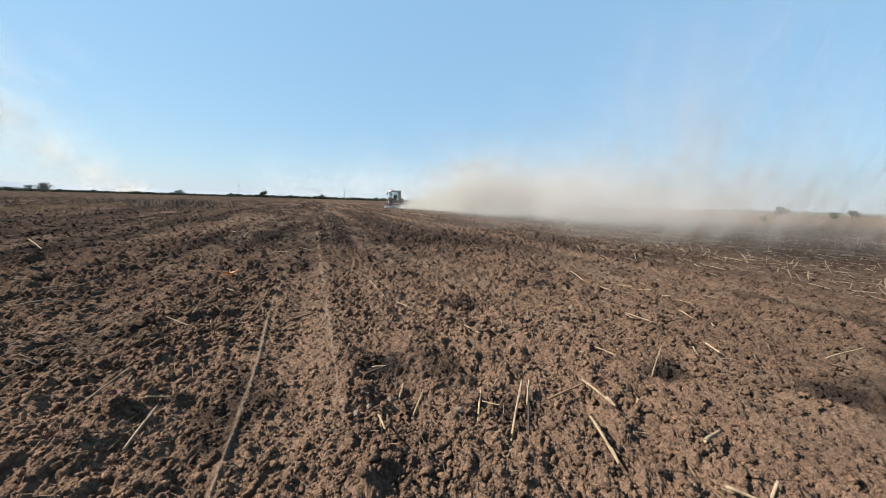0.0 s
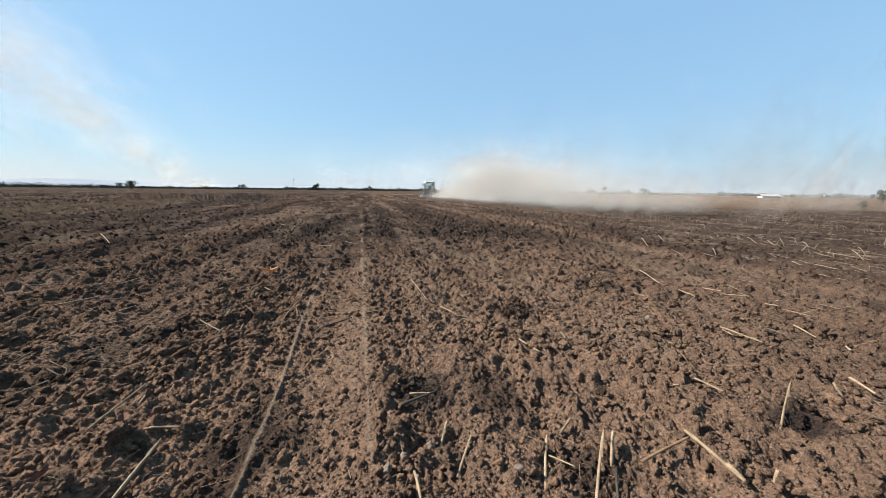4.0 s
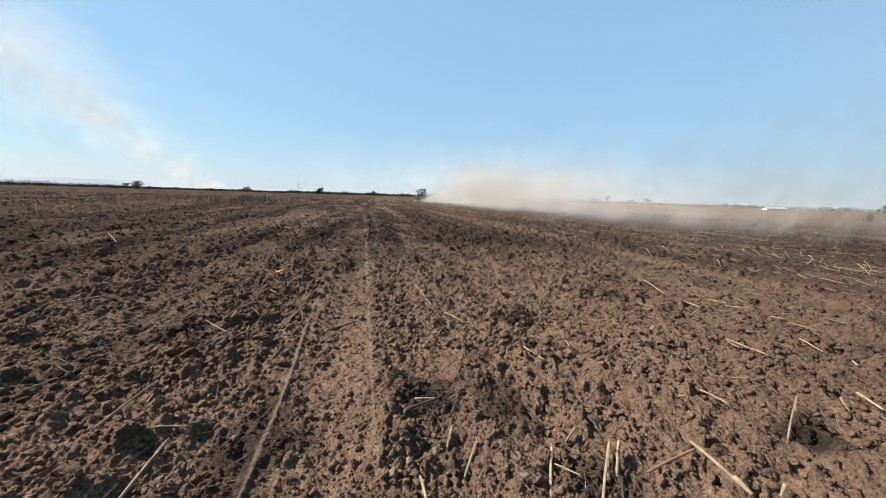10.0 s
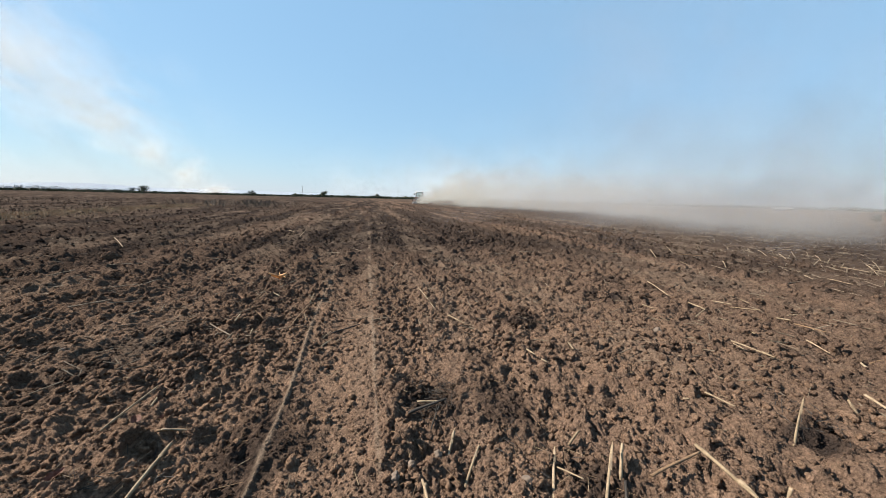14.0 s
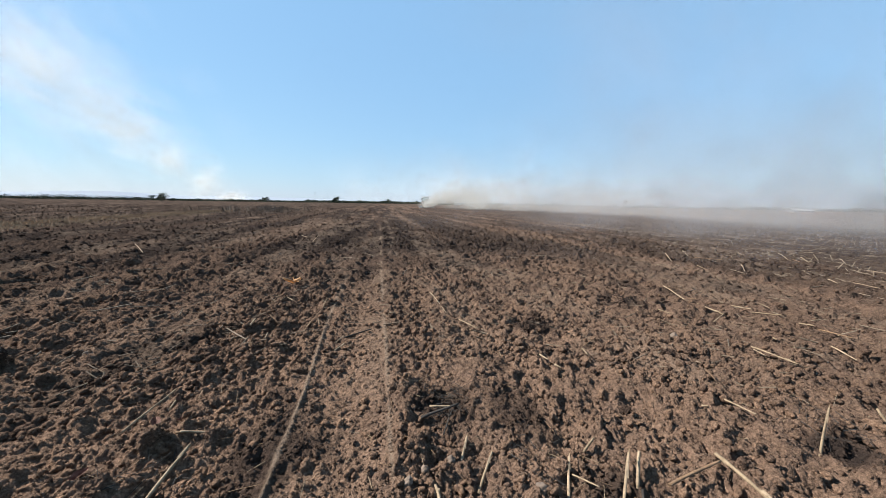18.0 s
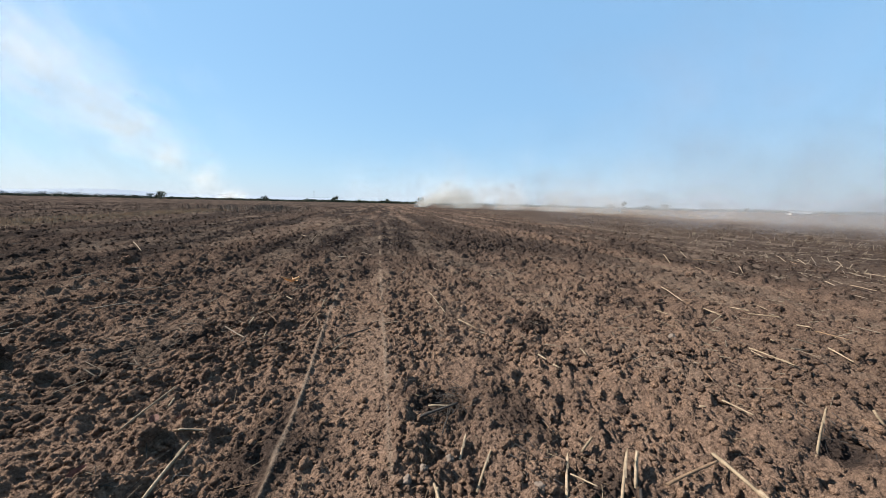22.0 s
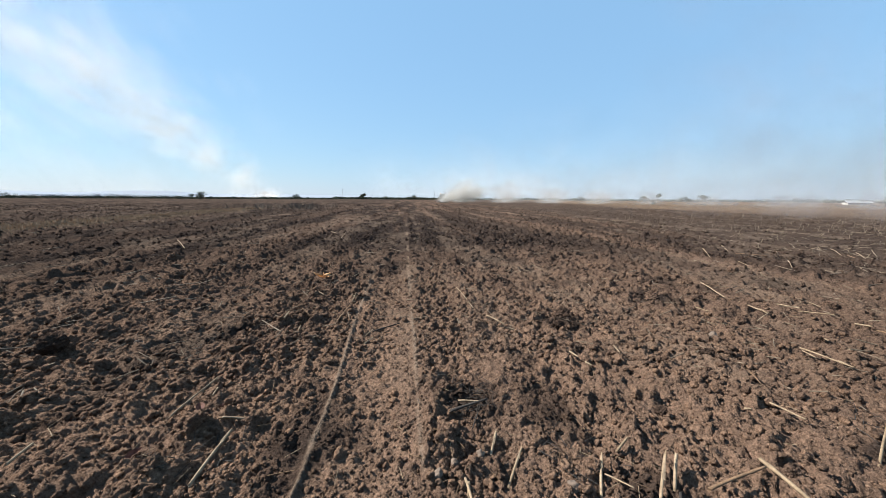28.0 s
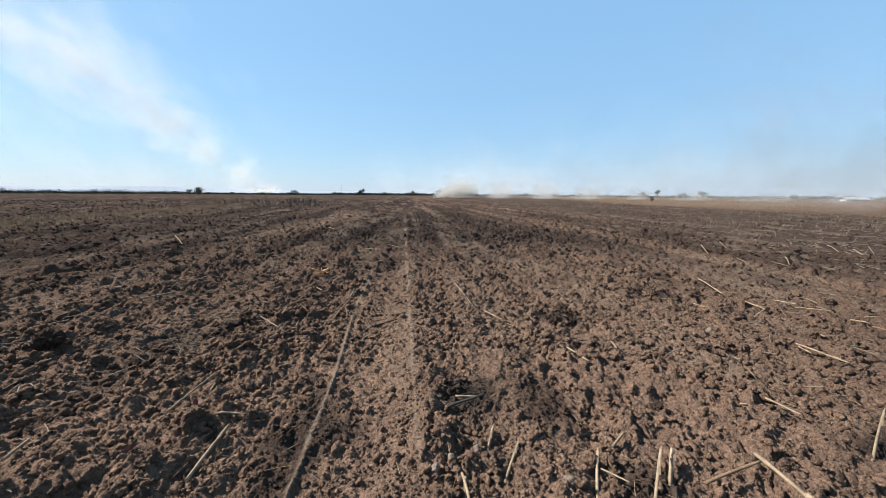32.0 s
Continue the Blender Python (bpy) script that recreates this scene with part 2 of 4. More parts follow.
def part(name, bm, mat, parent=None, label="", m=None):
    me = bpy.data.meshes.new(name)
    bmesh.ops.recalc_face_normals(bm, faces=bm.faces[:])
    bm.to_mesh(me)
    bm.free()
    me.materials.append(mat)
    ob = new(name, me)
    if parent is not None:
        ob.parent = parent
    if m is not None:
        ob.matrix_basis = m
    return tagged(ob, label)


def box(bm, x0, x1, y0, y1, z0, z1, bevel=0.0):
    r = bmesh.ops.create_cube(bm, size=1)
    for v in r["verts"]:
        v.co = ((x0 + x1) / 2 + v.co.x * (x1 - x0), (y0 + y1) / 2 + v.co.y * (y1 - y0), (z0 + z1) / 2 + v.co.z * (z1 - z0))
    if bevel:
        edges = list({e for v in r["verts"] for e in v.link_edges})
        bmesh.ops.bevel(bm, geom=edges, offset=bevel, segments=2, affect="EDGES", profile=0.5)
    return bm


def tube(bm, a, b, r0, r1=None, sides=8):
    a, b = Vector(a), Vector(b)
    m = Matrix.Translation((a + b) / 2) @ (b - a).to_track_quat("Z", "Y").to_matrix().to_4x4()
    bmesh.ops.create_cone(bm, cap_ends=True, segments=sides, radius1=r0, radius2=r0 if r1 is None else r1, depth=(b - a).length, matrix=m)
    return bm


def hashed(ix, iy, seed):
    """A number from 0 to 1 for every cell."""
    h = (ix.astype(np.int64) * 374761393 + iy.astype(np.int64) * 668265263 + seed * 974634777) & 0xFFFFFFFF
    h = ((h ^ (h >> 13)) * 1274126177) & 0xFFFFFFFF
    h = ((h ^ (h >> 16)) * 2246822519) & 0xFFFFFFFF
    return ((h ^ (h >> 15)) & 0xFFFFFF) / float(0xFFFFFF)


def value_noise(x, y, seed):
    ix, iy = np.floor(x), np.floor(y)
    fx, fy = x - ix, y - iy
    fx, fy = fx * fx * (3 - 2 * fx), fy * fy * (3 - 2 * fy)
    a, b = hashed(ix, iy, seed), hashed(ix + 1, iy, seed)
    c, d = hashed(ix, iy + 1, seed), hashed(ix + 1, iy + 1, seed)
    return (a + (b - a) * fx) * (1 - fy) + (c + (d - c) * fx) * fy


def fbm(x, y, seed, octaves=4):
    out, amp = 0.0, 0.5
    for k in range(octaves):
        out = out + amp * value_noise(x, y, seed + 31 * k)
        x, y, amp = x * 2.03 + 7.1, y * 2.03 - 3.7, amp * 0.5
    return out


def lumps(x, y, cell, seed, fill=0.8):
    """Rounded lumps strewn over cells, as heights in units of the cell."""
    gx, gy = x / cell, y / cell
    ix, iy = np.floor(gx), np.floor(gy)
    best = np.zeros_like(gx)
    for dx in (-1, 0, 1):
        for dy in (-1, 0, 1):
            cx, cy = ix + dx, iy + dy
            px, py = cx + hashed(cx, cy, seed), cy + hashed(cx, cy, seed + 1)
            size = hashed(cx, cy, seed + 2)
            r = np.where(size < fill, 0.22 + 0.5 * hashed(cx, cy, seed + 3) ** 2, 0.0)
            d2 = (gx - px) ** 2 + (gy - py) ** 2
            best = np.maximum(best, np.sqrt(np.maximum(r * r - d2, 0)) * 0.85)
    return best


def broken(x, y, cell, seed, fill=0.8, sides=5):
    """Broken clods strewn over cells: uneven polygons with steep sides and tilted tops, as heights in units of the cell."""
    gx, gy = x / cell, y / cell
    ix, iy = np.floor(gx), np.floor(gy)
    best = np.zeros_like(gx)
    for dx in (-1, 0, 1):
        for dy in (-1, 0, 1):
            cx, cy = ix + dx, iy + dy
            px, py = gx - cx - hashed(cx, cy, seed), gy - cy - hashed(cx, cy, seed + 1)
            kind, turn = hashed(cx, cy, seed + 2), hashed(cx, cy, seed + 4)
            r = np.where(kind < fill, 0.24 + 0.46 * hashed(cx, cy, seed + 3) ** 1.6, 1e-3)
            reach = np.zeros_like(gx)
            for k in range(sides):
                a = 6.283 * (turn + (k + 0.55 * np.sin(turn * 40 + k * 2.4)) / sides)
                reach = np.maximum(reach, (px * np.cos(a) + py * np.sin(a)) * (1 + 0.3 * np.sin(turn * 90 + k)))
            v = np.clip(1 - reach / r, 0, 1)
            round_off = np.sqrt(np.clip(1 - (1 - v) ** 2, 0, 1))
            top = r * (0.55 + 0.5 * kind / fill) + (px * np.cos(turn * 60) + py * np.sin(turn * 60)) * 0.4
            best = np.maximum(best, np.where(v > 0, top * (0.55 * np.clip(v * 2.2, 0, 1) + 0.45 * round_off), 0))
    return best


# ---- the field ----
def across(x, y):
    return x - LEAN * y


def edge_x(y):
    """Where the ploughed soil meets the unworked stubble."""
    return np.interp(y, [-20, 0, 25, 66, 150, 400], [9.0, 9.8, 13.0, 13.2, 7.9, -8.0])


def field_zones(x, y):
    u = across(x, y)
    wob = 0.9 * (fbm(x * 0.4, y * 0.15, 5) - 0.47)
    stubble = np.clip((x - edge_x(y) + 1.0 + wob * 5) / 3.0, 0, 1)
    strip = -14.5 - 0.15 * y + wob * 2
    grass = np.clip(1 - np.abs(x - (strip - 2.6)) / 2.6, 0, 1) * (y > 4) * np.clip((52 - y) / 12, 0, 1)
    beyond = np.clip((strip - 5 - x) / 2, 0, 1)
    tan_field = np.clip((x - 26 - 0.18 * y + wob * 10) / 8, 0, 1) * np.clip((np.hypot(x, y) - 45) / 30, 0, 1)
    return u, stubble, grass, beyond, tan_field


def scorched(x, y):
    """How far the soil is blackened by the stubble fire and by painted shade of far clods, and greyed by its ash."""
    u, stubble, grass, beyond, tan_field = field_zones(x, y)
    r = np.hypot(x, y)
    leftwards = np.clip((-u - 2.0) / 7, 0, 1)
    # grows with distance: shaded sides of far clods painted over the real scorch
    scorch_shade = np.clip((r - 3.5) / 9, 0, 1) * (0.95 + 0.05 * leftwards) * np.clip(fbm(u * 0.9, y * 0.05, 53) * 2.8 - 0.35, 0.58 + 0.25 * leftwards, 1.0)
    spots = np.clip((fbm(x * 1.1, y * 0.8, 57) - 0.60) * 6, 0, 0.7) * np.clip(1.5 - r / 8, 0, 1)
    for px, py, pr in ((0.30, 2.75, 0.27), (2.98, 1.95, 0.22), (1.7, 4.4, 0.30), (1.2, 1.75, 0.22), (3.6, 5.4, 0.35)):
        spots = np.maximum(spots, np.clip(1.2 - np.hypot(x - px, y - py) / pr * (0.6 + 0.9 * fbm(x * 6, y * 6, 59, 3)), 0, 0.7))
    # the right side is painted darker too, to even out its brightness
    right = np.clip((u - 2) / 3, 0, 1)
    char_shade = np.clip((np.maximum(scorch_shade * (1 - 0.1 * right), 0.36 * right) + 1.05 * spots) * (1 - stubble) + 0.62 * stubble * np.clip((r - 6) / 12, 0, 1), 0, 0.95) * (1 - 0.8 * tan_field)
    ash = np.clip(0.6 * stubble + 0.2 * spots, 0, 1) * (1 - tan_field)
    return char_shade, ash


def cloddy(u, y):
    """Cloddy and powdery bands along the rows."""
    return np.clip(fbm(u * 1.15, y * 0.16, 77) * 3.0 - 0.7, 0.45, 1.0)


HOLLOWS = ((-1.42, 2.24, 0.13, 0.05), (-1.75, 2.12, 0.10, 0.04), (2.30, 1.62, 0.14, 0.07), (2.95, 1.88, 0.15, 0.05), (0.50, 2.16, 0.12, 0.05), (0.36, 2.72, 0.14, 0.04),
           (2.02, 1.98, 0.09, 0.05), (-2.1, 3.3, 0.16, 0.05), (3.4, 4.0, 0.16, 0.05))


def ground_height(x, y):
    u, stubble, grass, beyond, tan_field = field_zones(x, y)
    tilled = np.clip(1 - 0.6 * stubble - 0.5 * beyond - 0.4 * tan_field, 0.2, 1)
    far = np.clip(1.35 - np.hypot(x, y) / 140, 0.15, 1)
    bed = np.clip(1 - np.abs(u + 0.36) / 0.52, 0, 1)
    bed = np.clip(bed * 3, 0, 1)                       # the strip pressed by the tyre
    rough = 1 - 0.65 * bed * np.clip((8 - y) / 4, 0.2, 1)
    dist = np.hypot(x, y)
    patch = cloddy(u, y)
    h = 0.026 * np.sin(u * 2 * math.pi / 0.76 + 0.8) * (fbm(u * 0.6, y * 0.12, 3) + 0.2) * tilled
    h = h - 0.04 + 0.06 * (fbm(x * 1.3, y * 1.1, 11) - 0.47) * rough
    wx = x + 0.045 * (fbm(x * 11, y * 11, 101, 3) - 0.45) + 0.014 * (fbm(x * 38, y * 38, 105, 2) - 0.4)
    wy = y + 0.045 * (fbm(x * 11, y * 11, 103, 3) - 0.45) + 0.014 * (fbm(x * 38, y * 38, 107, 2) - 0.4)
    big = 0.34 * broken(wx, wy, 0.34, 21, 0.34) * patch
    mid = 0.17 * broken(wx, wy, 0.17, 41, 0.66) * patch
    small = 0.085 * broken(wx, wy, 0.085, 61, 0.85) * (0.5 + 0.5 * patch)
    lump = 0.12 * broken(wx, wy, 0.12, 51, 0.9, 4) * np.clip((dist - 2.5) / 5, 0, 1) * np.clip(2.5 - dist / 12, 0, 1)
    tiny = 0.044 * lumps(wx, wy, 0.044, 81, 0.85)
    crumb = 0.024 * lumps(wx, wy, 0.024, 87, 0.9)
    near = np.clip(2 - dist / 9, 0, 1)
    out = np.clip((dist - 4) / 12, 0, 1)
    h = h + tilled * rough * ((0.26 + 0.22 * out) * big + (0.52 + 0.40 * out) * mid + 0.68 * lump) + (0.6 + 0.4 * tilled) * (0.35 + 0.65 * rough) * (0.72 * small + near * (0.9 * tiny + 1.0 * crumb))
    h = h + tilled * rough * (0.030 + 0.09 * out) * (np.abs(fbm(wx * 5, wy * 5, 111, 3) - 0.44) * 2 + out * np.abs(fbm(wx * 1.9, wy * 1.2, 113, 3) - 0.44) * 2)
    h = h + 0.022 * (fbm(x * 26, y * 26, 91, 3) - 0.45)
    for px, py, pr, deep in HOLLOWS:
        h = h - deep * np.exp(-(((x - px) / pr) ** 2 + ((y - py) / (0.7 * pr)) ** 2) ** 1.5)
    a_line = np.exp(-((u + 0.655 + 0.05 * np.clip((y - 3) / 2, 0, 1) + 0.010 * np.sin(y * 1.7)) / (0.015 + 0.0012 * y)) ** 2) * np.clip(4.5 - 0.55 * y, 0, 1) * (0.75 + 0.25 * (fbm(y * 1.7, u * 2 + 3, 19) > 0.40))
    b_line = 0.8 * np.exp(-((u - 0.052 + 0.01 * np.clip(y - 4, 0, 3)) / (0.014 + 0.0014 * y)) ** 2) * np.clip((fbm(y * 0.9, u * 3, 15) - 0.40) * 9, 0, 1) * np.clip(1.5 - y / 20, 0, 1)
    line = np.clip(a_line + b_line, 0, 1) * np.clip(0.35 + 1.5 * fbm(x * 13, y * 5, 29, 3), 0, 1)
    h = h * (1 - 0.85 * line) + 0.030 * line              # pale ridges left between the tyre lugs
    return h * far, line


def add_ground():
    r = [0.35]
    while r[-1] < 4300:
        r.append(r[-1] + max((0.0096 if r[-1] < 3.6 else 0.0130) if r[-1] > 1.3 else 0.05, r[-1] ** 2 / 2500 if r[-1] < 45 else r[-1] * 0.04))
    r = np.array(r)
    side = np.arange(96.5, 301, 1.5)
    az = np.radians(np.concatenate([np.linspace(-58, 95, 740), side]))
    R, A = np.meshgrid(r, az, indexing="ij")
    x, y = R * np.sin(A), R * np.cos(A)
    z, line = ground_height(x, y)
    deg = np.degrees(A)
    z = z * (1 - 0.6 * np.clip((deg - 93) / 8, 0, 1) * np.clip((303 - deg) / 4, 0, 1))   # less rutted behind
    u, stubble, grass, beyond, tan_field = field_zones(x, y)
    nr, na = R.shape
    verts = np.concatenate([np.stack([x, y, z], -1).reshape(-1, 3), [[0, 0, 0.0]]])
    i = np.arange(nr - 1)[:, None] * na
    j = np.arange(na)[None]
    k = (j + 1) % na
    quads = np.stack([i + j, i + na + j, i + na + k, i + k], -1).reshape(-1, 4)[:, ::-1]
    centre = len(verts) - 1
    fan = np.stack([j[0], k[0], np.full(na, centre), np.full(na, centre)], 1)[:, [0, 1, 2]]
    tris = np.concatenate([quads[:, [0, 1, 2]], quads[:, [0, 2, 3]], fan[:, ::-1]])
    me = mesh_of("ground", verts, tris, SOIL, False)
    ob = tagged(new("ground", me), "dry brown ploughed field with crumbling clods and scorched patches", "ground", kind="structure")
    char_shade, ash = scorched(x, y)
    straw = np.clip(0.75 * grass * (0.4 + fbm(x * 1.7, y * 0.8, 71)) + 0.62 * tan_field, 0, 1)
    for name, field in (("ash", ash), ("char_shade", char_shade), ("trodden", np.clip(1.1 * line + 0.9 * grass * fbm(x * 0.9, y * 0.4, 71) + np.clip((0.75 - cloddy(u, y)) * 1.0, 0, 0.32) * np.clip(fbm(x * 1.6, y * 0.9, 73) * 4 - 1.4, 0, 1), 0, 0.9)), ("straw", straw)):
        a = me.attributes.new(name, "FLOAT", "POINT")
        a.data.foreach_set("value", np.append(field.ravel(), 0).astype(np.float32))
    return ob


field = add_ground()
rng = np.random.default_rng(7)


def ground_at(x, y):
    return float(ground_height(np.array([x], float), np.array([y], float))[0][0])


def lump_shape(seed, detail):
    """One clod: an uneven ball with a few broken faces."""
    g = random.Random(seed)
    bm = bmesh.new()
    bmesh.ops.create_icosphere(bm, subdivisions=detail, radius=1)
    cuts = [(Vector((g.gauss(0, 1), g.gauss(0, 1), g.gauss(0, 0.8))).normalized(), g.uniform(0.42, 0.75)) for _ in range(7)]
    for v in bm.verts:
        p = v.co.copy()
        f = 1 + 0.35 * noise.noise(p * 1.1 + Vector((seed * 3.1, 0, 0))) + 0.28 * noise.noise(p * 2.7 + Vector((0, seed * 1.7, 0)))
        for way, far in cuts:
            if p.dot(way) * f > far:
                f = far / p.dot(way)
        v.co = p * (f + (0.30 * noise.noise(p * 4.3 + Vector((seed, seed, 0))) if detail > 1 else 0))
        v.co.z *= 0.8
    v, f = np.array([q.co for q in bm.verts]), np.array([[q.index for q in t.verts] for t in bm.faces])
    bm.free()
    return v, f


def strew(name, shapes, places, sizes, mat, label, category, sink=0.25, smooth=True, turn=None):
    """Many small bodies joined into one mesh."""
    vs, fs, at = [], [], 0
    z = ground_height(places[:, 0], places[:, 1])[0]
    for (x, y), zz, s in zip(places, z, sizes):
        v, f = shapes[rng.integers(len(shapes))]
        a = rng.uniform(0, 6.283) if turn is None else radians(turn) + rng.normal(0, 0.7) + math.pi * (rng.random() < 0.5)
        c, n = math.cos(a), math.sin(a)
        w = v * (s * rng.uniform(0.75, 1.3, 3))
        w = np.stack([w[:, 0] * c - w[:, 1] * n + x, w[:, 0] * n + w[:, 1] * c + y, w[:, 2] + zz + s * (0.6 - sink)], 1)
        vs.append(w)
        fs.append(f + at)
        at += len(v)
    me = mesh_of(name, np.concatenate(vs), np.concatenate(fs), mat, smooth)
    if mat is CLOD:
        char_shade, ash = scorched(places[:, 0], places[:, 1])
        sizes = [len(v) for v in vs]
        for field, values in (("char_shade", char_shade * 0.9), ("ash", ash)):
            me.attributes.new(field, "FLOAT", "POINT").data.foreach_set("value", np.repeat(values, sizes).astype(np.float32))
    return tagged(new(name, me), label, category, kind="stuff")


def spread(n, r0, r1, a0, a1, power=1.0):
    """Places strewn over a sector, thinner with distance."""
    r = r0 * (r1 / r0) ** (rng.random(n) ** power)
    a = np.radians(rng.uniform(a0, a1, n))
    return np.stack([r * np.sin(a), r * np.cos(a)], 1)


def keep_tilled(p):
    u = across(p[:, 0], p[:, 1])
    bed = (np.abs(u + 0.28) < 0.36) & (rng.random(len(p)) < 0.5)
    thin = fbm(u * 1.15, p[:, 1] * 0.16, 77) * 3.2 - 1.0
    over = p[:, 0] - edge_x(p[:, 1])
    bed |= (np.abs(u + 0.675) < 0.05) & (p[:, 1] < 8) | (np.abs(u - 0.045) < 0.03)
    return p[((over < 0) | ((over < 25) & (rng.random(len(p)) < 0.45))) & ~bed & (rng.random(len(p)) < np.clip(thin, 0.4, 1))]


CLODS2 = [lump_shape(k, 2) for k in range(10)]
CLODS1 = [lump_shape(k + 20, 1) for k in range(12)]
near = keep_tilled(spread(8600, 1.1, 5.0, -58, 92))
size = 0.008 + 0.030 * rng.random(len(near)) ** 2.6
order = np.argsort(-size)
SHAPES = [mesh_of("clod", v, f, CLOD) for v, f in CLODS2]
for k in order[:280]:                     # the largest loose clods, one by one
    x, y = near[k]
    ob = new("clod", SHAPES[k % len(SHAPES)])
    ob.parent = field
    a, b, c = size[k] * rng.uniform(0.8, 1.3, 3)
    ob.matrix_basis = pose(x, y, ground_at(x, y) + size[k] * 0.3, 0, 0, rng.uniform(0, 360)) @ Matrix.Diagonal((a, b, c, 1))
strew("soil_clods", CLODS2, near[order[280:]], size[order[280:]], CLOD, "loose crumbled brown soil clods", "soil clods", smooth=False)
crumbs = spread(19000, 1.25, 6.0, -58, 92)
crumbs = crumbs[np.abs(across(crumbs[:, 0], crumbs[:, 1]) + 0.67) > 0.045]
strew("soil_grit", CLODS1, crumbs, 0.005 + 0.013 * rng.random(len(crumbs)) ** 2.5, CLOD, "fine loose soil crumbs", "soil crumbs", smooth=False)
mid = keep_tilled(spread(30000, 3.6, 16.0, -58, 74))
strew("soil_crumbs", CLODS1, mid, 0.012 + 0.044 * rng.random(len(mid)) ** 2.6, CLOD, "loose brown soil clods over the ploughed rows", "soil clods", smooth=False)
far = keep_tilled(spread(62000, 12.0, 110.0, -58, 76))
CLODS0 = []
for k in range(14):
    v = np.array([(1, 0, 0), (-1, 0, 0), (0, 1, 0), (0, -1, 0), (0, 0, 0.8), (0, 0, -0.8)]) * rng.uniform(0.6, 1.5, (6, 1)) + rng.normal(0, 0.15, (6, 3))
    CLODS0.append((v, np.array([(0, 2, 4), (2, 1, 4), (1, 3, 4), (3, 0, 4), (2, 0, 5), (1, 2, 5), (3, 1, 5), (0, 3, 5)])))
size = np.hypot(far[:, 0], far[:, 1]) ** 0.4 / 3.3
strew("soil_lumps", CLODS0, far, size * (0.022 + 0.055 * rng.random(len(far)) ** 2), CLOD, "distant dark soil clods along the rows", "soil clods", 0.45, smooth=False)


# ---- stalks and stones near the camera ----
def stalk_mesh(name, length, radius, mat, bend=0.02, ends=0.0, seed=0, sides=8):
    """A broken maize stalk along +x from the origin, with swollen nodes, a slight bend and ragged ends."""
    g = random.Random(seed)
    bm = bmesh.new()
    stops = max(5, int(length / 0.035))
    rings = []
    nodes = [g.uniform(0.12, 0.3) + k * g.uniform(0.3, 0.42) for k in range(3)]
    for k in range(stops + 1):
        s = k / stops
        r = radius * (1 - 0.22 * s) * (1 + 0.35 * max(0, 1 - min(abs(s - q) for q in nodes) * length / 0.012))
        off = bend * math.sin(s * math.pi), 0.4 * bend * math.sin(s * 2 * math.pi)
        ring = []
        for j in range(sides):
            a = 2 * math.pi * j / sides
            rr = r * (1 + 0.10 * math.sin(3 * a + seed))
            jag = g.uniform(-1, 1) * ends if k in (0, stops) else 0
            ring.append(bm.verts.new((s * length + jag, off[0] + rr * math.cos(a), off[1] + rr * math.sin(a))))
        rings.append(ring)
    for a, b in zip(rings, rings[1:]):
        for j in range(sides):
            bm.faces.new((a[j], a[(j + 1) % sides], b[(j + 1) % sides], b[j]))
    bm.faces.new(rings[0][::-1])
    bm.faces.new(rings[-1])
    for f in bm.faces:
        f.smooth = len(f.verts) == 4
    return bm


made_stalks = [0]


def stalk(x0, y0, x1, y1, z0=0.01, z1=0.01, r=0.011, mat=None, name="straw_stalk", label="dry bleached straw stalk lying on ploughed soil", group="straw stalks", husk=False):
    """A stalk from one place to another, at heights above the soil."""
    made_stalks[0] += 1
    k = made_stalks[0]
    a = Vector((x0, y0, ground_at(x0, y0) + z0))
    b = Vector((x1, y1, ground_at(x1, y1) + z1))
    way = b - a
    ob = part(name, stalk_mesh(name, way.length, r, mat, bend=way.length * 0.009, ends=r * 0.7, seed=k), mat or STRAW)
    ob.matrix_basis = Matrix.Translation(a) @ way.to_track_quat("X", "Z").to_matrix().to_4x4()
    tagged(ob, label, "stalk", group)
    if husk:
        bm = bmesh.new()
        rows = []
        for s in range(6):
            t = s / 5
            c = way.length * (0.72 + 0.32 * t)
            w = r * (0.9 - 0.7 * t)
            rows.append([bm.verts.new((c, j * w, r * 1.05 + 0.35 * r * math.sin(t * 3 + j))) for j in (-1, 0, 1)])
        for p, q in zip(rows, rows[1:]):
            for j in (0, 1):
                bm.faces.new((p[j], p[j + 1], q[j + 1], q[j]))
        part("husk", bm, STRAW, ob, "torn papery husk")
    return ob


stalk(-1.498, 2.374, -1.321, 2.425, 0.02, 0.03, 0.009, TWIG, "brown_twig", "thin brown twig lying on ploughed soil", "brown twigs")
UP = dict(name="maize_stub", label="broken upright maize stub standing in ploughed soil", group="maize stubs")
DARK = dict(mat=CHAR, name="burnt_stalk", label="charred black stalk lying on ploughed soil", group="burnt stalks")
BROWN = dict(mat=TWIG, name="brown_twig", label="thin brown twig lying on ploughed soil", group="brown twigs")
# the stalks that lie and stand in the nearer rows
stalk(4.90, 6.14, 4.33, 4.96, 0.055, 0.06, 0.009, husk=True)
stalk(4.92, 6.14, 5.30, 5.91, 0.055, 0.06, 0.004, **BROWN)
stalk(4.86, 5.64, 5.40, 5.95, 0.055, 0.06, 0.006, **DARK)
stalk(4.73, 5.17, 4.62, 4.57, 0.055, 0.06, 0.01, husk=True)
stalk(4.21, 4.29, 4.58, 4.52, 0.055, 0.06, 0.006)
stalk(5.19, 5.02, 5.18, 4.66, 0.055, 0.06, 0.008)
stalk(5.20, 4.69, 5.23, 4.28, 0.055, 0.06, 0.007)
stalk(6.11, 5.64, 5.59, 4.76, 0.055, 0.06, 0.006)
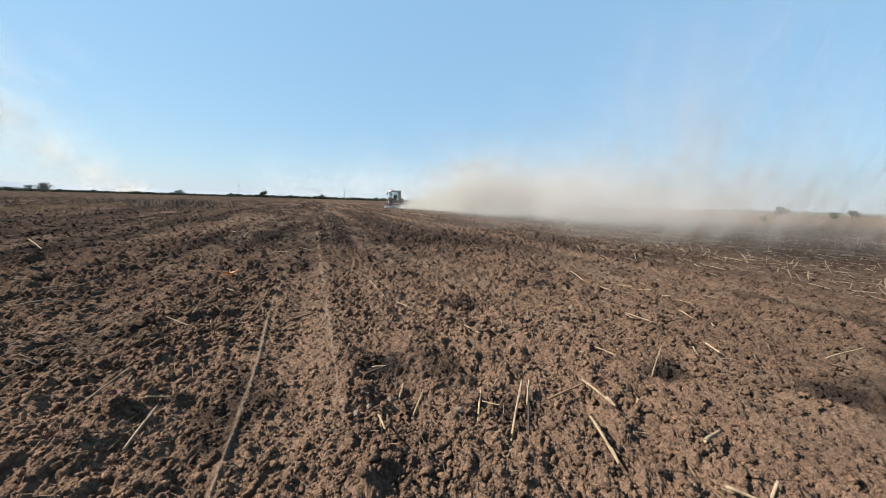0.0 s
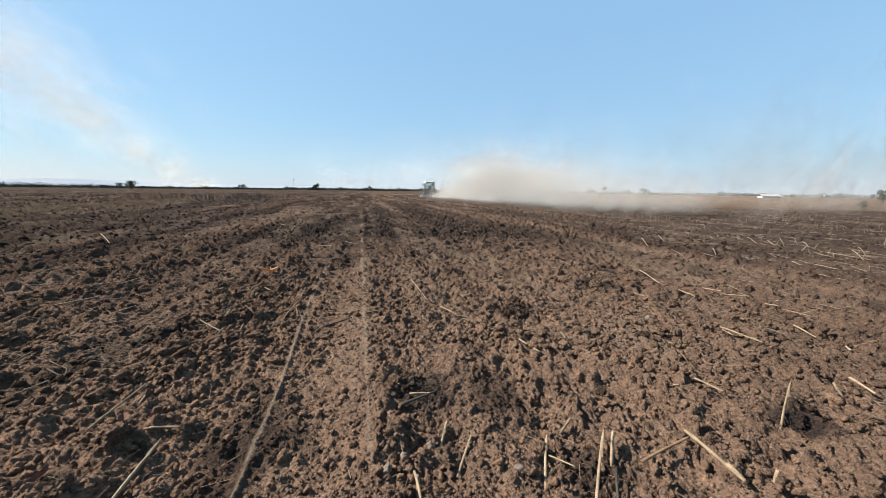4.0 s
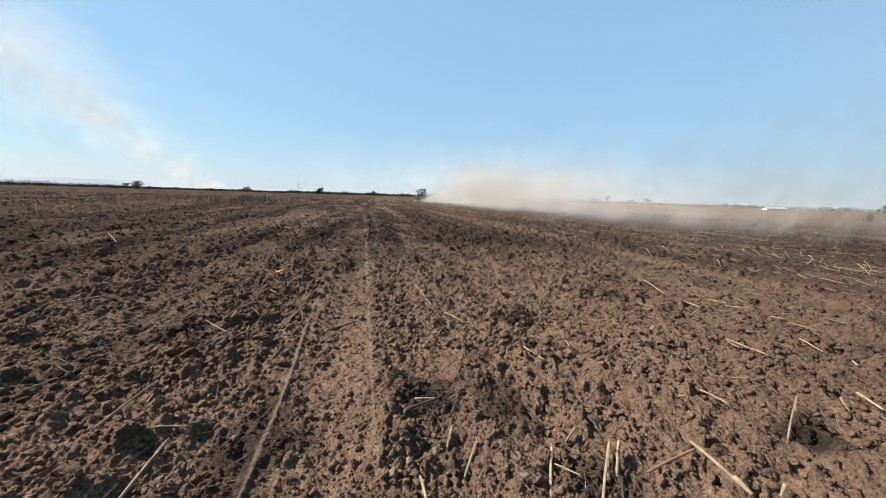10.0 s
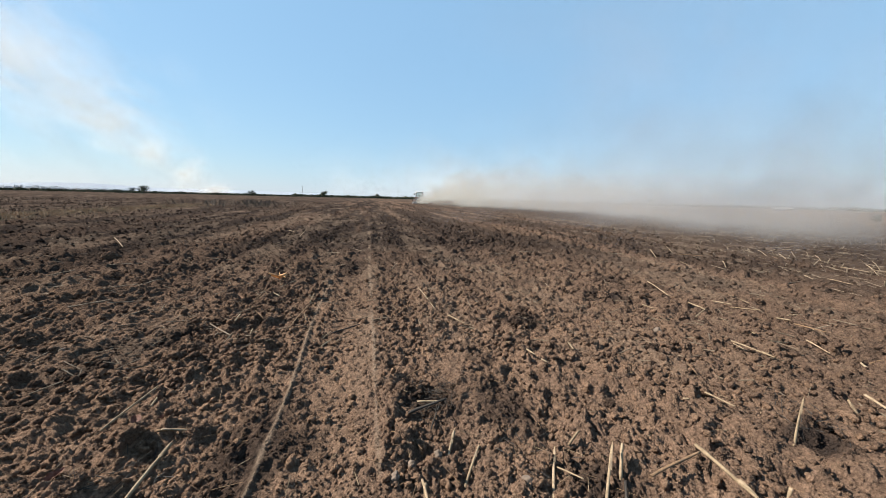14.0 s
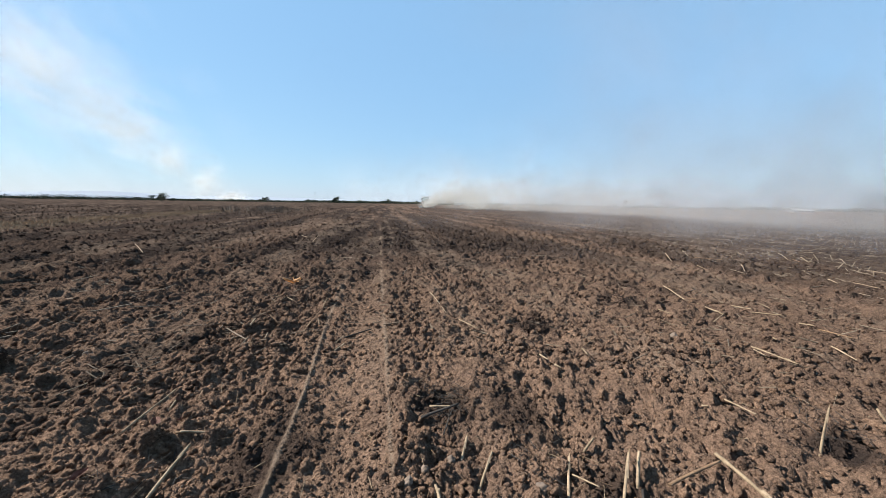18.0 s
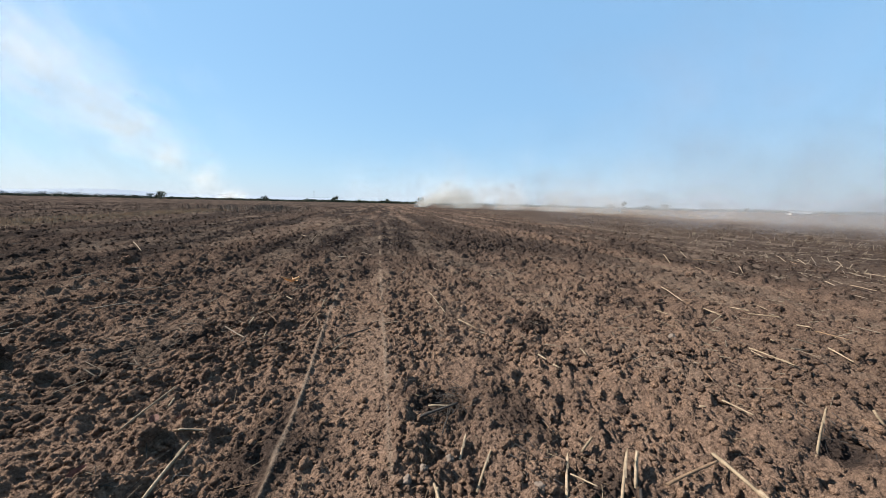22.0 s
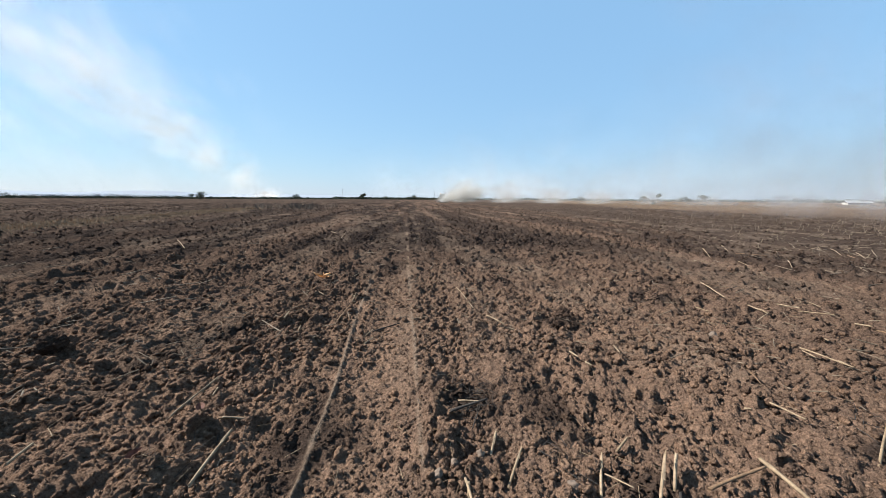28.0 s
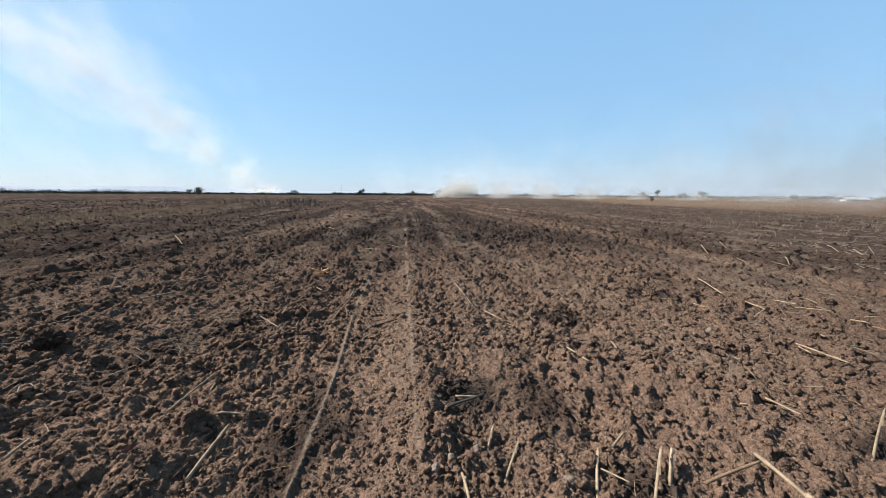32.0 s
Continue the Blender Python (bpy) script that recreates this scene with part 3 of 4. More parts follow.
stalk(5.19, 4.02, 5.15, 3.83, 0.055, 0.06, 0.008)
stalk(5.29, 3.89, 5.25, 3.50, 0.055, 0.06, 0.008, **BROWN)
stalk(5.26, 3.64, 5.69, 3.76, 0.055, 0.06, 0.006)
stalk(4.36, 3.70, 4.25, 3.51, 0.055, 0.06, 0.006)
stalk(3.88, 3.45, 3.85, 2.95, 0.055, 0.06, 0.008, husk=True)
stalk(3.83, 3.38, 3.82, 3.24, 0.055, 0.06, 0.005)
stalk(4.24, 3.31, 4.54, 3.36, 0.055, 0.06, 0.006)
stalk(4.84, 3.40, 4.68, 3.06, 0.055, 0.06, 0.008)
stalk(5.71, 4.28, 5.95, 4.27, 0.055, 0.06, 0.006)
stalk(4.96, 2.90, 5.18, 2.85, 0.055, 0.06, 0.006, **BROWN)
stalk(9.41, 6.37, 9.02, 5.70, 0.055, 0.06, 0.008)
stalk(9.33, 6.76, 8.67, 6.12, 0.055, 0.06, 0.009)
stalk(12.78, 10.07, 11.29, 8.58, 0.055, 0.06, 0.012)
stalk(13.02, 10.96, 11.07, 9.04, 0.055, 0.06, 0.01)
stalk(12.13, 9.92, 11.47, 9.05, 0.055, 0.06, 0.008, **BROWN)
stalk(14.00, 9.90, 12.40, 8.61, 0.055, 0.06, 0.01)
stalk(13.50, 8.29, 11.50, 6.81, 0.055, 0.06, 0.011)
stalk(14.32, 8.66, 12.33, 7.27, 0.055, 0.06, 0.009)
stalk(12.09, 7.93, 12.06, 7.34, 0.055, 0.06, 0.007)
stalk(8.56, 9.54, 9.19, 9.26, 0.055, 0.06, 0.009, **BROWN)
stalk(7.55, 8.32, 7.66, 8.09, 0.055, 0.06, 0.008)
stalk(8.76, 8.27, 8.15, 7.58, 0.055, 0.06, 0.009)
stalk(7.82, 9.82, 7.64, 9.30, 0.055, 0.06, 0.01)
stalk(9.95, 11.73, 9.03, 10.33, 0.055, 0.06, 0.01)
stalk(3.76, 4.78, 3.79, 4.59, 0.055, 0.06, 0.006)
stalk(3.88, 2.27, 3.85, 2.08, 0.055, 0.06, 0.01)
stalk(1.93, 3.61, 2.21, 3.79, 0.055, 0.06, 0.005, **BROWN)
stalk(1.96, 3.61, 1.89, 3.36, 0.055, 0.06, 0.007)
stalk(1.40, 3.43, 1.42, 3.27, 0.055, 0.06, 0.008)
stalk(1.44, 3.15, 1.47, 3.08, 0.055, 0.06, 0.007)
stalk(2.58, 2.47, 2.65, 2.27, 0.055, 0.06, 0.007)
stalk(2.28, 2.37, 2.31, 2.34, 0.055, 0.06, 0.006)
stalk(2.82, 2.91, 2.69, 2.66, 0.055, 0.06, 0.004, **BROWN)
stalk(1.00, 1.88, 1.08, 1.73, 0.055, 0.06, 0.005)
stalk(1.47, 1.69, 1.91, 1.82, 0.055, 0.06, 0.009, **BROWN)
stalk(1.95, 1.89, 1.92, 1.47, 0.055, 0.06, 0.012, husk=True)
stalk(1.17, 2.07, 1.25, 2.10, 0.055, 0.06, 0.008)
stalk(0.20, 2.67, 0.39, 2.64, 0.055, 0.06, 0.007)
stalk(0.12, 2.49, 0.42, 2.58, 0.055, 0.06, 0.01, **DARK)
stalk(0.43, 5.83, 0.58, 4.77, 0.055, 0.06, 0.007)
stalk(0.74, 4.59, 0.91, 4.29, 0.055, 0.06, 0.009)
stalk(0.27, 2.31, 0.37, 2.61, 0.055, 0.06, 0.005, **DARK)
stalk(0.13, 3.04, 0.27, 3.19, 0.055, 0.06, 0.005, **BROWN)
stalk(-1.89, 2.47, -1.81, 2.92, 0.055, 0.06, 0.0075)
stalk(-1.35, 1.84, -1.36, 2.28, 0.055, 0.06, 0.0095, husk=True)
stalk(-1.46, 2.36, -1.31, 2.41, 0.055, 0.06, 0.006)
stalk(-1.73, 2.70, -1.74, 2.79, 0.055, 0.06, 0.006)
stalk(-1.59, 2.81, -1.65, 2.98, 0.055, 0.06, 0.005, **BROWN)
stalk(-2.40, 6.96, -2.41, 7.83, 0.055, 0.06, 0.009)
stalk(-1.90, 5.82, -1.64, 5.40, 0.055, 0.06, 0.008)
stalk(-2.01, 5.42, -1.92, 5.69, 0.055, 0.06, 0.006, **BROWN)
stalk(-1.84, 4.37, -1.84, 4.53, 0.055, 0.06, 0.008)
stalk(-1.55, 4.04, -1.62, 4.31, 0.055, 0.06, 0.006)
stalk(-1.21, 4.34, -1.13, 4.90, 0.055, 0.06, 0.007, **BROWN)
stalk(-1.19, 5.27, -1.20, 5.63, 0.055, 0.06, 0.007)
stalk(-0.71, 4.16, -0.40, 4.33, 0.055, 0.06, 0.008, **DARK)
stalk(-0.77, 3.99, -0.72, 4.19, 0.055, 0.06, 0.006)
stalk(-0.73, 3.69, -0.67, 3.92, 0.055, 0.06, 0.007)
stalk(-1.72, 4.67, -1.58, 4.54, 0.055, 0.06, 0.005, **BROWN)
stalk(-2.82, 4.95, -2.59, 5.01, 0.055, 0.06, 0.006, **BROWN)
stalk(-4.45, 16.02, -3.92, 14.90, 0.055, 0.06, 0.012)
stalk(-3.31, 11.36, -3.27, 11.91, 0.055, 0.06, 0.01, **BROWN)
stalk(-3.25, 13.02, -3.67, 15.66, 0.055, 0.06, 0.011)
stalk(-7.45, 8.67, -7.93, 9.49, 0.055, 0.06, 0.01, **BROWN)
stalk(-8.17, 11.76, -7.27, 10.73, 0.055, 0.06, 0.013)
stalk(4.90, 1.73, 5.48, 1.71, 0.055, 0.06, 0.009)
stalk(1.97, 0.69, 2.08, 0.58, 0.055, 0.06, 0.011)
stalk(2.14, 0.95, 2.42, 1.05, 0.055, 0.06, 0.012)
stalk(4.62, 1.58, 4.82, 1.49, 0.055, 0.06, 0.006, **DARK)
stalk(-2.50, 2.01, -2.53, 2.18, 0.055, 0.06, 0.009)
stalk(0.30, 1.90, 0.43, 2.29, 0.0, 0.04, 0.01, husk=True, **UP)
stalk(0.42, 1.85, 0.56, 2.10, 0.0, 0.05, 0.009, husk=True, **UP)
stalk(0.89, 1.69, 1.04, 2.01, 0.0, 0.05, 0.009, husk=True, **UP)
stalk(1.02, 1.42, 1.32, 1.84, -0.02, 0.12, 0.0095, husk=True, **UP)
# a dark stalk laid in as the shadow of the stub before it
stalk(1.16, 1.42, 1.29, 1.66, -0.02, 0.1, 0.009, mat=CHAR, name="burnt_stub", label="dark stub drawn in place of the next stub's shadow", group="burnt stalks")
stalk(1.33, 1.75, 1.40, 1.86, 0.0, 0.11, 0.01, **UP)
stalk(2.71, 1.89, 3.10, 2.15, -0.02, 0.11, 0.0085, husk=True, **UP)
stalk(0.17, 1.83, 0.18, 1.52, 0.055, 0.06, 0.008)
stalk(1.64, 1.40, 1.50, 0.97, 0.055, 0.06, 0.011, husk=True)
stalk(4.66, 2.70, 4.74, 2.84, -0.02, 0.08, 0.01, **UP)
stalk(3.63, 2.14, 3.62, 2.21, -0.02, 0.08, 0.01, **UP)
stalk(2.15, 1.49, 2.16, 1.50, -0.02, 0.08, 0.01, **UP)
stalk(4.36, 5.73, 4.56, 6.00, -0.02, 0.08, 0.01, **UP)
stalk(0.18, 1.68, 0.18, 1.77, -0.02, 0.08, 0.01, **UP)
stalk(2.14, 0.58, 2.28, 0.63, -0.02, 0.08, 0.01, **UP)
stalk(2.13, 1.48, 2.15, 1.49, -0.02, 0.08, 0.01, **UP)


def clod(x, y, size, name="soil_clod", mat=None, label="large brown soil clod on the ploughed field", squash=0.8, seed=0):
    """A large clod with broken faces and a crumbly skin; a stone is rounder."""
    g = random.Random(seed + 700)
    bm = bmesh.new()
    bmesh.ops.create_icosphere(bm, subdivisions=4, radius=1)
    stone = mat is STONE
    cuts = [] if stone else [(Vector((g.gauss(0, 1), g.gauss(0, 1), g.gauss(0, 0.7))).normalized(), g.uniform(0.5, 0.8)) for _ in range(8)]
    for v in bm.verts:
        p = v.co.copy()
        f = 1 + 0.4 * noise.noise(p * 1.2 + Vector((seed * 2.3, x, y))) + (0.1 if stone else 0.3) * noise.noise(p * 2.9 + Vector((y, seed, 0)))
        for way, far in cuts:
            if p.dot(way) * f > far:
                f = far / p.dot(way)
        if not stone:
            f += 0.22 * noise.noise(p * 6.0 + Vector((seed, 0, 0))) + 0.14 * noise.noise(p * 13.0)
        v.co = p * (f * size)
        v.co.z *= squash
    for f in bm.faces:
        f.smooth = stone
    ob = part(name, bm, mat or CLOD)
    if name == "burnt_clod":
        ob.data.attributes.new("char_shade", "FLOAT", "POINT").data.foreach_set("value", [0.6] * len(ob.data.vertices))
    ob.matrix_basis = pose(x, y, ground_at(x, y) + size * squash * 0.25, 0, 0, seed * 57)
    return tagged(ob, label, "stone" if stone else "clod", "stones in the soil" if stone else "large clods")


BURNT = dict(name="burnt_clod", label="dark scorched clod lying on the ploughed soil")
for k, (x, y, s) in enumerate([(-3.80, 3.60, 0.11), (-2.99, 2.45, 0.085), (2.82, 3.38, 0.075), (3.14, 3.42, 0.06), (3.27, 3.43, 0.065), (1.74, 2.49, 0.045),
                               (2.05, 1.80, 0.05), (1.81, 4.62, 0.10), (1.56, 4.20, 0.085), (-1.62, 2.32, 0.075), (-1.28, 2.42, 0.06), (-1.60, 1.90, 0.06),
                               (3.51, 5.43, 0.11), (-1.96, 3.76, 0.07), (-3.1, 3.3, 0.07), (0.10, 2.90, 0.06), (4.29, 3.64, 0.09), (4.1, 4.4, 0.08), (0.98, 1.95, 0.05),
                               (-0.98, 3.30, 0.06), (-4.6, 4.6, 0.09), (5.9, 4.9, 0.09), (2.35, 5.6, 0.09), (-2.4, 5.6, 0.10), (6.6, 7.4, 0.13), (-6.3, 8.9, 0.16)]):
    clod(x, y, s * 1.1, seed=k, **(BURNT if k in (0, 2, 5, 7, 8) else {}))
for k, (x, y, s) in enumerate([(0.77, 1.79, 0.033), (0.29, 2.07, 0.028), (0.12, 1.98, 0.024), (0.02, 1.86, 0.026), (3.3, 3.9, 0.05), (-3.2, 3.85, 0.04)]):
    clod(x, y, s, "field_stone", STONE, "rounded dusty pale stone lying in the soil", 0.85, seed=k + 40)


LEAFLET = plain("dry_red_leaf", (0.17, 0.085, 0.062), 0.8, 0, 0.3, 40)


def dry_leaf(x, y, length, turn, seed):
    """A curled dead leaf with a little thickness."""
    g = random.Random(seed)
    bm = bmesh.new()
    rows = []
    for k in range(9):
        t = k / 8
        w = length * 0.24 * math.sin(math.pi * min(max(t, 0.06), 0.97)) ** 0.7
        lift = length * (0.35 * (t - 0.5) ** 2 + 0.05 * g.random())
        rows.append([bm.verts.new(((t - 0.5) * length, w * q, lift + abs(q) * w * 0.9)) for q in (-1, -0.5, 0, 0.5, 1)])
    for p, q in zip(rows, rows[1:]):
        for j in range(4):
            bm.faces.new((p[j], q[j], q[j + 1], p[j + 1]))
    bmesh.ops.solidify(bm, geom=bm.faces[:], thickness=0.0015)
    ob = part("dry_leaf", bm, LEAFLET)
    ob.matrix_basis = pose(x, y, ground_at(x, y) + 0.012, 8, -10, turn)
    return tagged(ob, "curled reddish-brown dry leaf on the soil", "leaf", "dry leaves")


for k, (x, y, length, turn) in enumerate(((-1.868, 2.111, 0.11, 70), (-1.718, 2.526, 0.12, 120), (-1.621, 2.654, 0.07, 30), (-1.768, 2.408, 0.06, 10))):
    dry_leaf(x, y, length, turn, k)


def maize_husk(x, y, turn):
    """A torn husk: curled papery leaves round an empty middle."""
    ob = new("maize_husk")
    ob.matrix_basis = pose(x, y, ground_at(x, y) + 0.03, 0, 0, turn)
    for k in range(6):
        bm = bmesh.new()
        rows = []
        for j in range(8):
            t = j / 7
            w = 0.028 * math.sin(math.pi * (0.12 + 0.86 * t)) ** 0.8
            rows.append([bm.verts.new((0.20 * t, q * w, 0.02 * math.sin(t * 3 + k) + 0.5 * q * q * w)) for q in (-1, -0.4, 0.4, 1)])
        for p, q in zip(rows, rows[1:]):
            for j in range(3):
                bm.faces.new((p[j], q[j], q[j + 1], p[j + 1]))
        bmesh.ops.solidify(bm, geom=bm.faces[:], thickness=0.002)
        part("husk_leaf", bm, HUSK, ob, m=pose(0, 0, 0.01 * k, 40 * k, -14 - 4 * k, 70 * k - 60 + 25 * (k % 2)))
    return tagged(ob, "torn dry orange-tan maize husk on the soil", "husk")


HUSK = plain("orange_tan_husk", (0.46, 0.27, 0.13), 0.8, 0, 0.2, 20)
maize_husk(-2.04, 6.72, 20)


# ---- straw strewn further out ----
def bar_shape(length, r, tilt=0.0):
    """A short straw: a six-sided bar, lying or leaning."""
    v = []
    for s in (0.0, 0.5, 1.0):
        for j in range(5):
            a = 2 * math.pi * j / 5
            v.append((s * length, r * math.cos(a) + 0.012 * length * math.sin(s * 3.14), r * math.sin(a)))
    v = np.array(v)
    c, n = math.cos(tilt), math.sin(tilt)
    v = np.stack([v[:, 0] * c - v[:, 2] * n, v[:, 1], v[:, 0] * n + v[:, 2] * c], 1)
    f = [(b * 5 + j, b * 5 + (j + 1) % 5, b * 5 + 5 + (j + 1) % 5, b * 5 + 5 + j) for b in (0, 1) for j in range(5)]
    return v, np.array(f)


def straws(name, places, shapes, mat, label, turn=None):
    strew(name, shapes, places, np.ones(len(places)), mat, label, "straw", sink=0.59, turn=turn)


LYING = [bar_shape(rng.uniform(0.12, 0.48), rng.uniform(0.0038, 0.0068), rng.uniform(-0.02, 0.12)) for _ in range(12)]
STANDING = [bar_shape(rng.uniform(0.14, 0.28), rng.uniform(0.007, 0.011), rng.uniform(0.5, 1.4)) for _ in range(12)]
FINE = [bar_shape(rng.uniform(0.04, 0.14), rng.uniform(0.0013, 0.0028), rng.uniform(0.0, 0.5)) for _ in range(10)]
straws("straw_bits", keep_tilled(spread(380, 1.4, 9.0, -58, 74)), FINE, STRAW, "thin broken straw bits in the soil")
CHAFF = [bar_shape(rng.uniform(0.07, 0.22), rng.uniform(0.003, 0.006), rng.uniform(0.0, 0.35)) for _ in range(10)]
straws("straw_chaff", spread(1300, 4.0, 32.0, -52, 66), CHAFF, GREYED, "short broken straw strewn over the ploughed rows")
for cx, cy, n, r in ((0.30, 2.78, 120, 0.26), (0.85, 2.05, 22, 0.2), (-1.5, 2.0, 40, 0.2), (3.08, 2.12, 50, 0.25)):
    straws("burnt_chaff", np.array((cx, cy)) + rng.normal(0, r * 0.6, (n, 2)), FINE, CHAR, "charred straw bits on a burnt patch of soil")
straws("twig_bits", keep_tilled(spread(420, 1.4, 9.0, -58, 74)), FINE, TWIG, "thin brown stems in the soil")
straws("loose_straw", np.concatenate([keep_tilled(spread(520, 7.0, 60.0, -8, 60)), keep_tilled(spread(130, 4.5, 60.0, -55, -8))]), LYING, GREYED, "bleached straw lying over the ploughed rows", 60)
p = spread(7600, 8.0, 120.0, 4, 78)
out = p[:, 0] - edge_x(p[:, 1])
p = p[(out > -1.0) & (out < 40)]
straws("stubble_straw", p[: len(p) // 2], LYING, GREYED, "bleached straw strewn over the unworked stubble", 58)
stub = p[len(p) // 2:]
stub_far, stub_near = stub[np.hypot(stub[:, 0], stub[:, 1]) > 24], stub[np.hypot(stub[:, 0], stub[:, 1]) <= 24]
straws("standing_stubble", stub_far, STANDING, GREYED, "rows of pale maize stubble on grey soil")
for k in range(6):
    bm = stalk_mesh("maize_stub", 0.13 + 0.025 * k, 0.013, STRAW, 0.006, 0.01, k + 300, 6)
    ob = tagged(part("maize_stub", bm, GREYED), "short pale maize stub standing in grey stubble", "stalk", "stubble row")
    for j, (x, y) in enumerate(stub_near[k::6][:22]):
        m = pose(x, y, ground_at(x, y) - 0.02, 0, -rng.uniform(25, 85), rng.uniform(0, 360))
        if j == 0:
            ob.matrix_basis = m
        else:
            copy_thing(ob, m)
left = spread(480, 14.0, 90.0, -62, -12)
straws("field_straw", left[(left[:, 0] < -9)], LYING, GREYED, "scattered straw over the scorched field")


# ---- grass strip, weeds, bushes and trees ----
def blades(name, places, height, mat, label, category, kind="stuff", lean=0.5, width=0.012):
    n = len(places)
    h = height * rng.uniform(0.4, 1.2, n)
    a, b = rng.uniform(0, 6.283, n), rng.uniform(0, lean, n)
    x, y = places[:, 0], places[:, 1]
    z = ground_height(x, y)[0]
    wx, wy = np.cos(a) * width, np.sin(a) * width
    d = rng.uniform(0, 6.283, n)
    tx, ty = np.cos(d) * b * h, np.sin(d) * b * h
    v = np.stack([np.stack([x - wx, y - wy, z - 0.02], 1), np.stack([x + wx, y + wy, z - 0.02], 1),
                  np.stack([x + tx * 0.4 + wx * 0.6, y + ty * 0.4 + wy * 0.6, z + h * 0.6], 1), np.stack([x + tx, y + ty, z + h], 1)], 1).reshape(-1, 3)
    i = np.arange(n) * 4
    f = np.concatenate([np.stack([i, i + 1, i + 2], 1), np.stack([i, i + 2, i + 3], 1)])
    return tagged(new(name, mesh_of(name, v, f, mat)), label, category, kind=kind)


n = 14000
gy = 8 + 42 * rng.random(n) ** 1.3
gx = -17.1 - 0.15 * gy + rng.normal(0, 1.1, n)
blades("dry_grass", np.stack([gx, gy], 1), 0.17, DRY, "strip of bleached dry grass between scorched fields", "dry grass", width=0.016)
wa = np.radians(np.concatenate([rng.normal(-24.5, 0.8, 90), rng.normal(-19.5, 1.4, 220), rng.uniform(-30, -14, 120)]))
wd = rng.uniform(44, 60, len(wa))
blades("dead_weeds", np.stack([wd * np.sin(wa), wd * np.cos(wa)], 1), 0.85, WEED, "sparse tall dead brown weeds at the field edge", "weeds", lean=0.6, width=0.006)
ty = rng.uniform(60, 160, 9000)
tx = 40 + 0.35 * ty + rng.normal(0, 22, 9000)
blades("pale_grass", np.stack([tx, ty], 1), 0.11, TAN, "low pale dry grass on the far field", "dry grass", width=0.05)


def crown(bm, centre, radii, count, leaf, g):
    for _ in range(count):
        d = Vector((g.gauss(0, 1), g.gauss(0, 1), g.gauss(0, 1))).normalized() * (g.random() ** 0.45)
        p = Vector(centre) + Vector((d.x * radii[0], d.y * radii[1], d.z * radii[2]))
        q = Euler((g.uniform(0, 6), g.uniform(0, 6), g.uniform(0, 6))).to_matrix()
        s = leaf * g.uniform(0.6, 1.4)
        a, b, c, e = (bm.verts.new(p + q @ Vector(k) * s) for k in ((-1, 0, 0), (0, -0.6, 0.15), (1, 0, 0), (0, 0.6, 0.15)))
        bm.faces.new((a, b, c, e))


def tree(x, y, height, width, name, label, mat, trunk=0.25, seed=0, count=1100, clumps=11):
    """A trunk, limbs and an uneven crown of leaf clumps."""
    g = random.Random(seed)
    ob = new(name)
    ob.matrix_basis = pose(x, y, 0, 0, 0, g.uniform(0, 360))
    bm = bmesh.new()
    tube(bm, (0, 0, -0.1), (0.05 * height * g.uniform(-1, 1), 0, height * max(trunk, 0.12) + 0.3), 0.045 * height, 0.028 * height)
    part("trunk", bm, BARK, ob)
    limbs, top = bmesh.new(), bmesh.new()
    for k in range(clumps):
        a = g.uniform(0, 6.283)
        r = width * 0.5 * g.uniform(0.15, 0.75)
        z = height * g.uniform(trunk + 0.12, 0.86)
        c = (r * math.cos(a), r * math.sin(a), z)
        tube(limbs, (0, 0, height * trunk * 0.9), c, 0.018 * height, 0.006 * height, 5)
        s = width * g.uniform(0.16, 0.28)
        crown(top, c, (s, s, min(s * 0.8, height * 0.22)), count // clumps, height * 0.045, g)
    part("limbs", limbs, BARK, ob)
    part("crown", top, mat, ob)
    return tagged(ob, label, "tree" if trunk > 0.2 else "bush", "trees at the horizon")


def polar(az, d):
    return d * math.sin(radians(az)), d * math.cos(radians(az))


tree(*polar(-31.8, 240), 4.4, 7.4, "bush", "dark green spreading bush at the field edge", LEAF, 0.08, 1)
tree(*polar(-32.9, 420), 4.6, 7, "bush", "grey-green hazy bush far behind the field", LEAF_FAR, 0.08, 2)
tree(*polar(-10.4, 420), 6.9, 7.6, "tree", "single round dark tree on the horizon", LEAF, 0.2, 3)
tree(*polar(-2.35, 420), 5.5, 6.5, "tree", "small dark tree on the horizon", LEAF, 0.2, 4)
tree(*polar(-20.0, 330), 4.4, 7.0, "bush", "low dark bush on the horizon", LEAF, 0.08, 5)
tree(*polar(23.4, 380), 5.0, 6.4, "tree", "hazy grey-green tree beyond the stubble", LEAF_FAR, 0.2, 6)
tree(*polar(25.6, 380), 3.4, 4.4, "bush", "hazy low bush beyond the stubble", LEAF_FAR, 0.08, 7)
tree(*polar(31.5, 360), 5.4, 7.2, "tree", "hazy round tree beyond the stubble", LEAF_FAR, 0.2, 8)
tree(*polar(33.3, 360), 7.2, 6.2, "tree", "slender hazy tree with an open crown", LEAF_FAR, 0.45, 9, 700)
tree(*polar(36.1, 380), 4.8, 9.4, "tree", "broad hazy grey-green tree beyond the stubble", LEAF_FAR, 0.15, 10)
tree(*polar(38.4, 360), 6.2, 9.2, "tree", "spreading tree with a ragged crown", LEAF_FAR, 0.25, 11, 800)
tree(*polar(60.0, 140), 3.2, 3.3, "tree", "hazy tree standing in the pale field", LEAF, 0.2, 12)
tree(*polar(64.2, 150), 2.0, 2.7, "bush", "hazy rounded bush in the pale field", LEAF, 0.1, 13)
tree(*polar(65.5, 150), 2.7, 2.5, "tree", "hazy leaning tree in the pale field", LEAF, 0.2, 14)
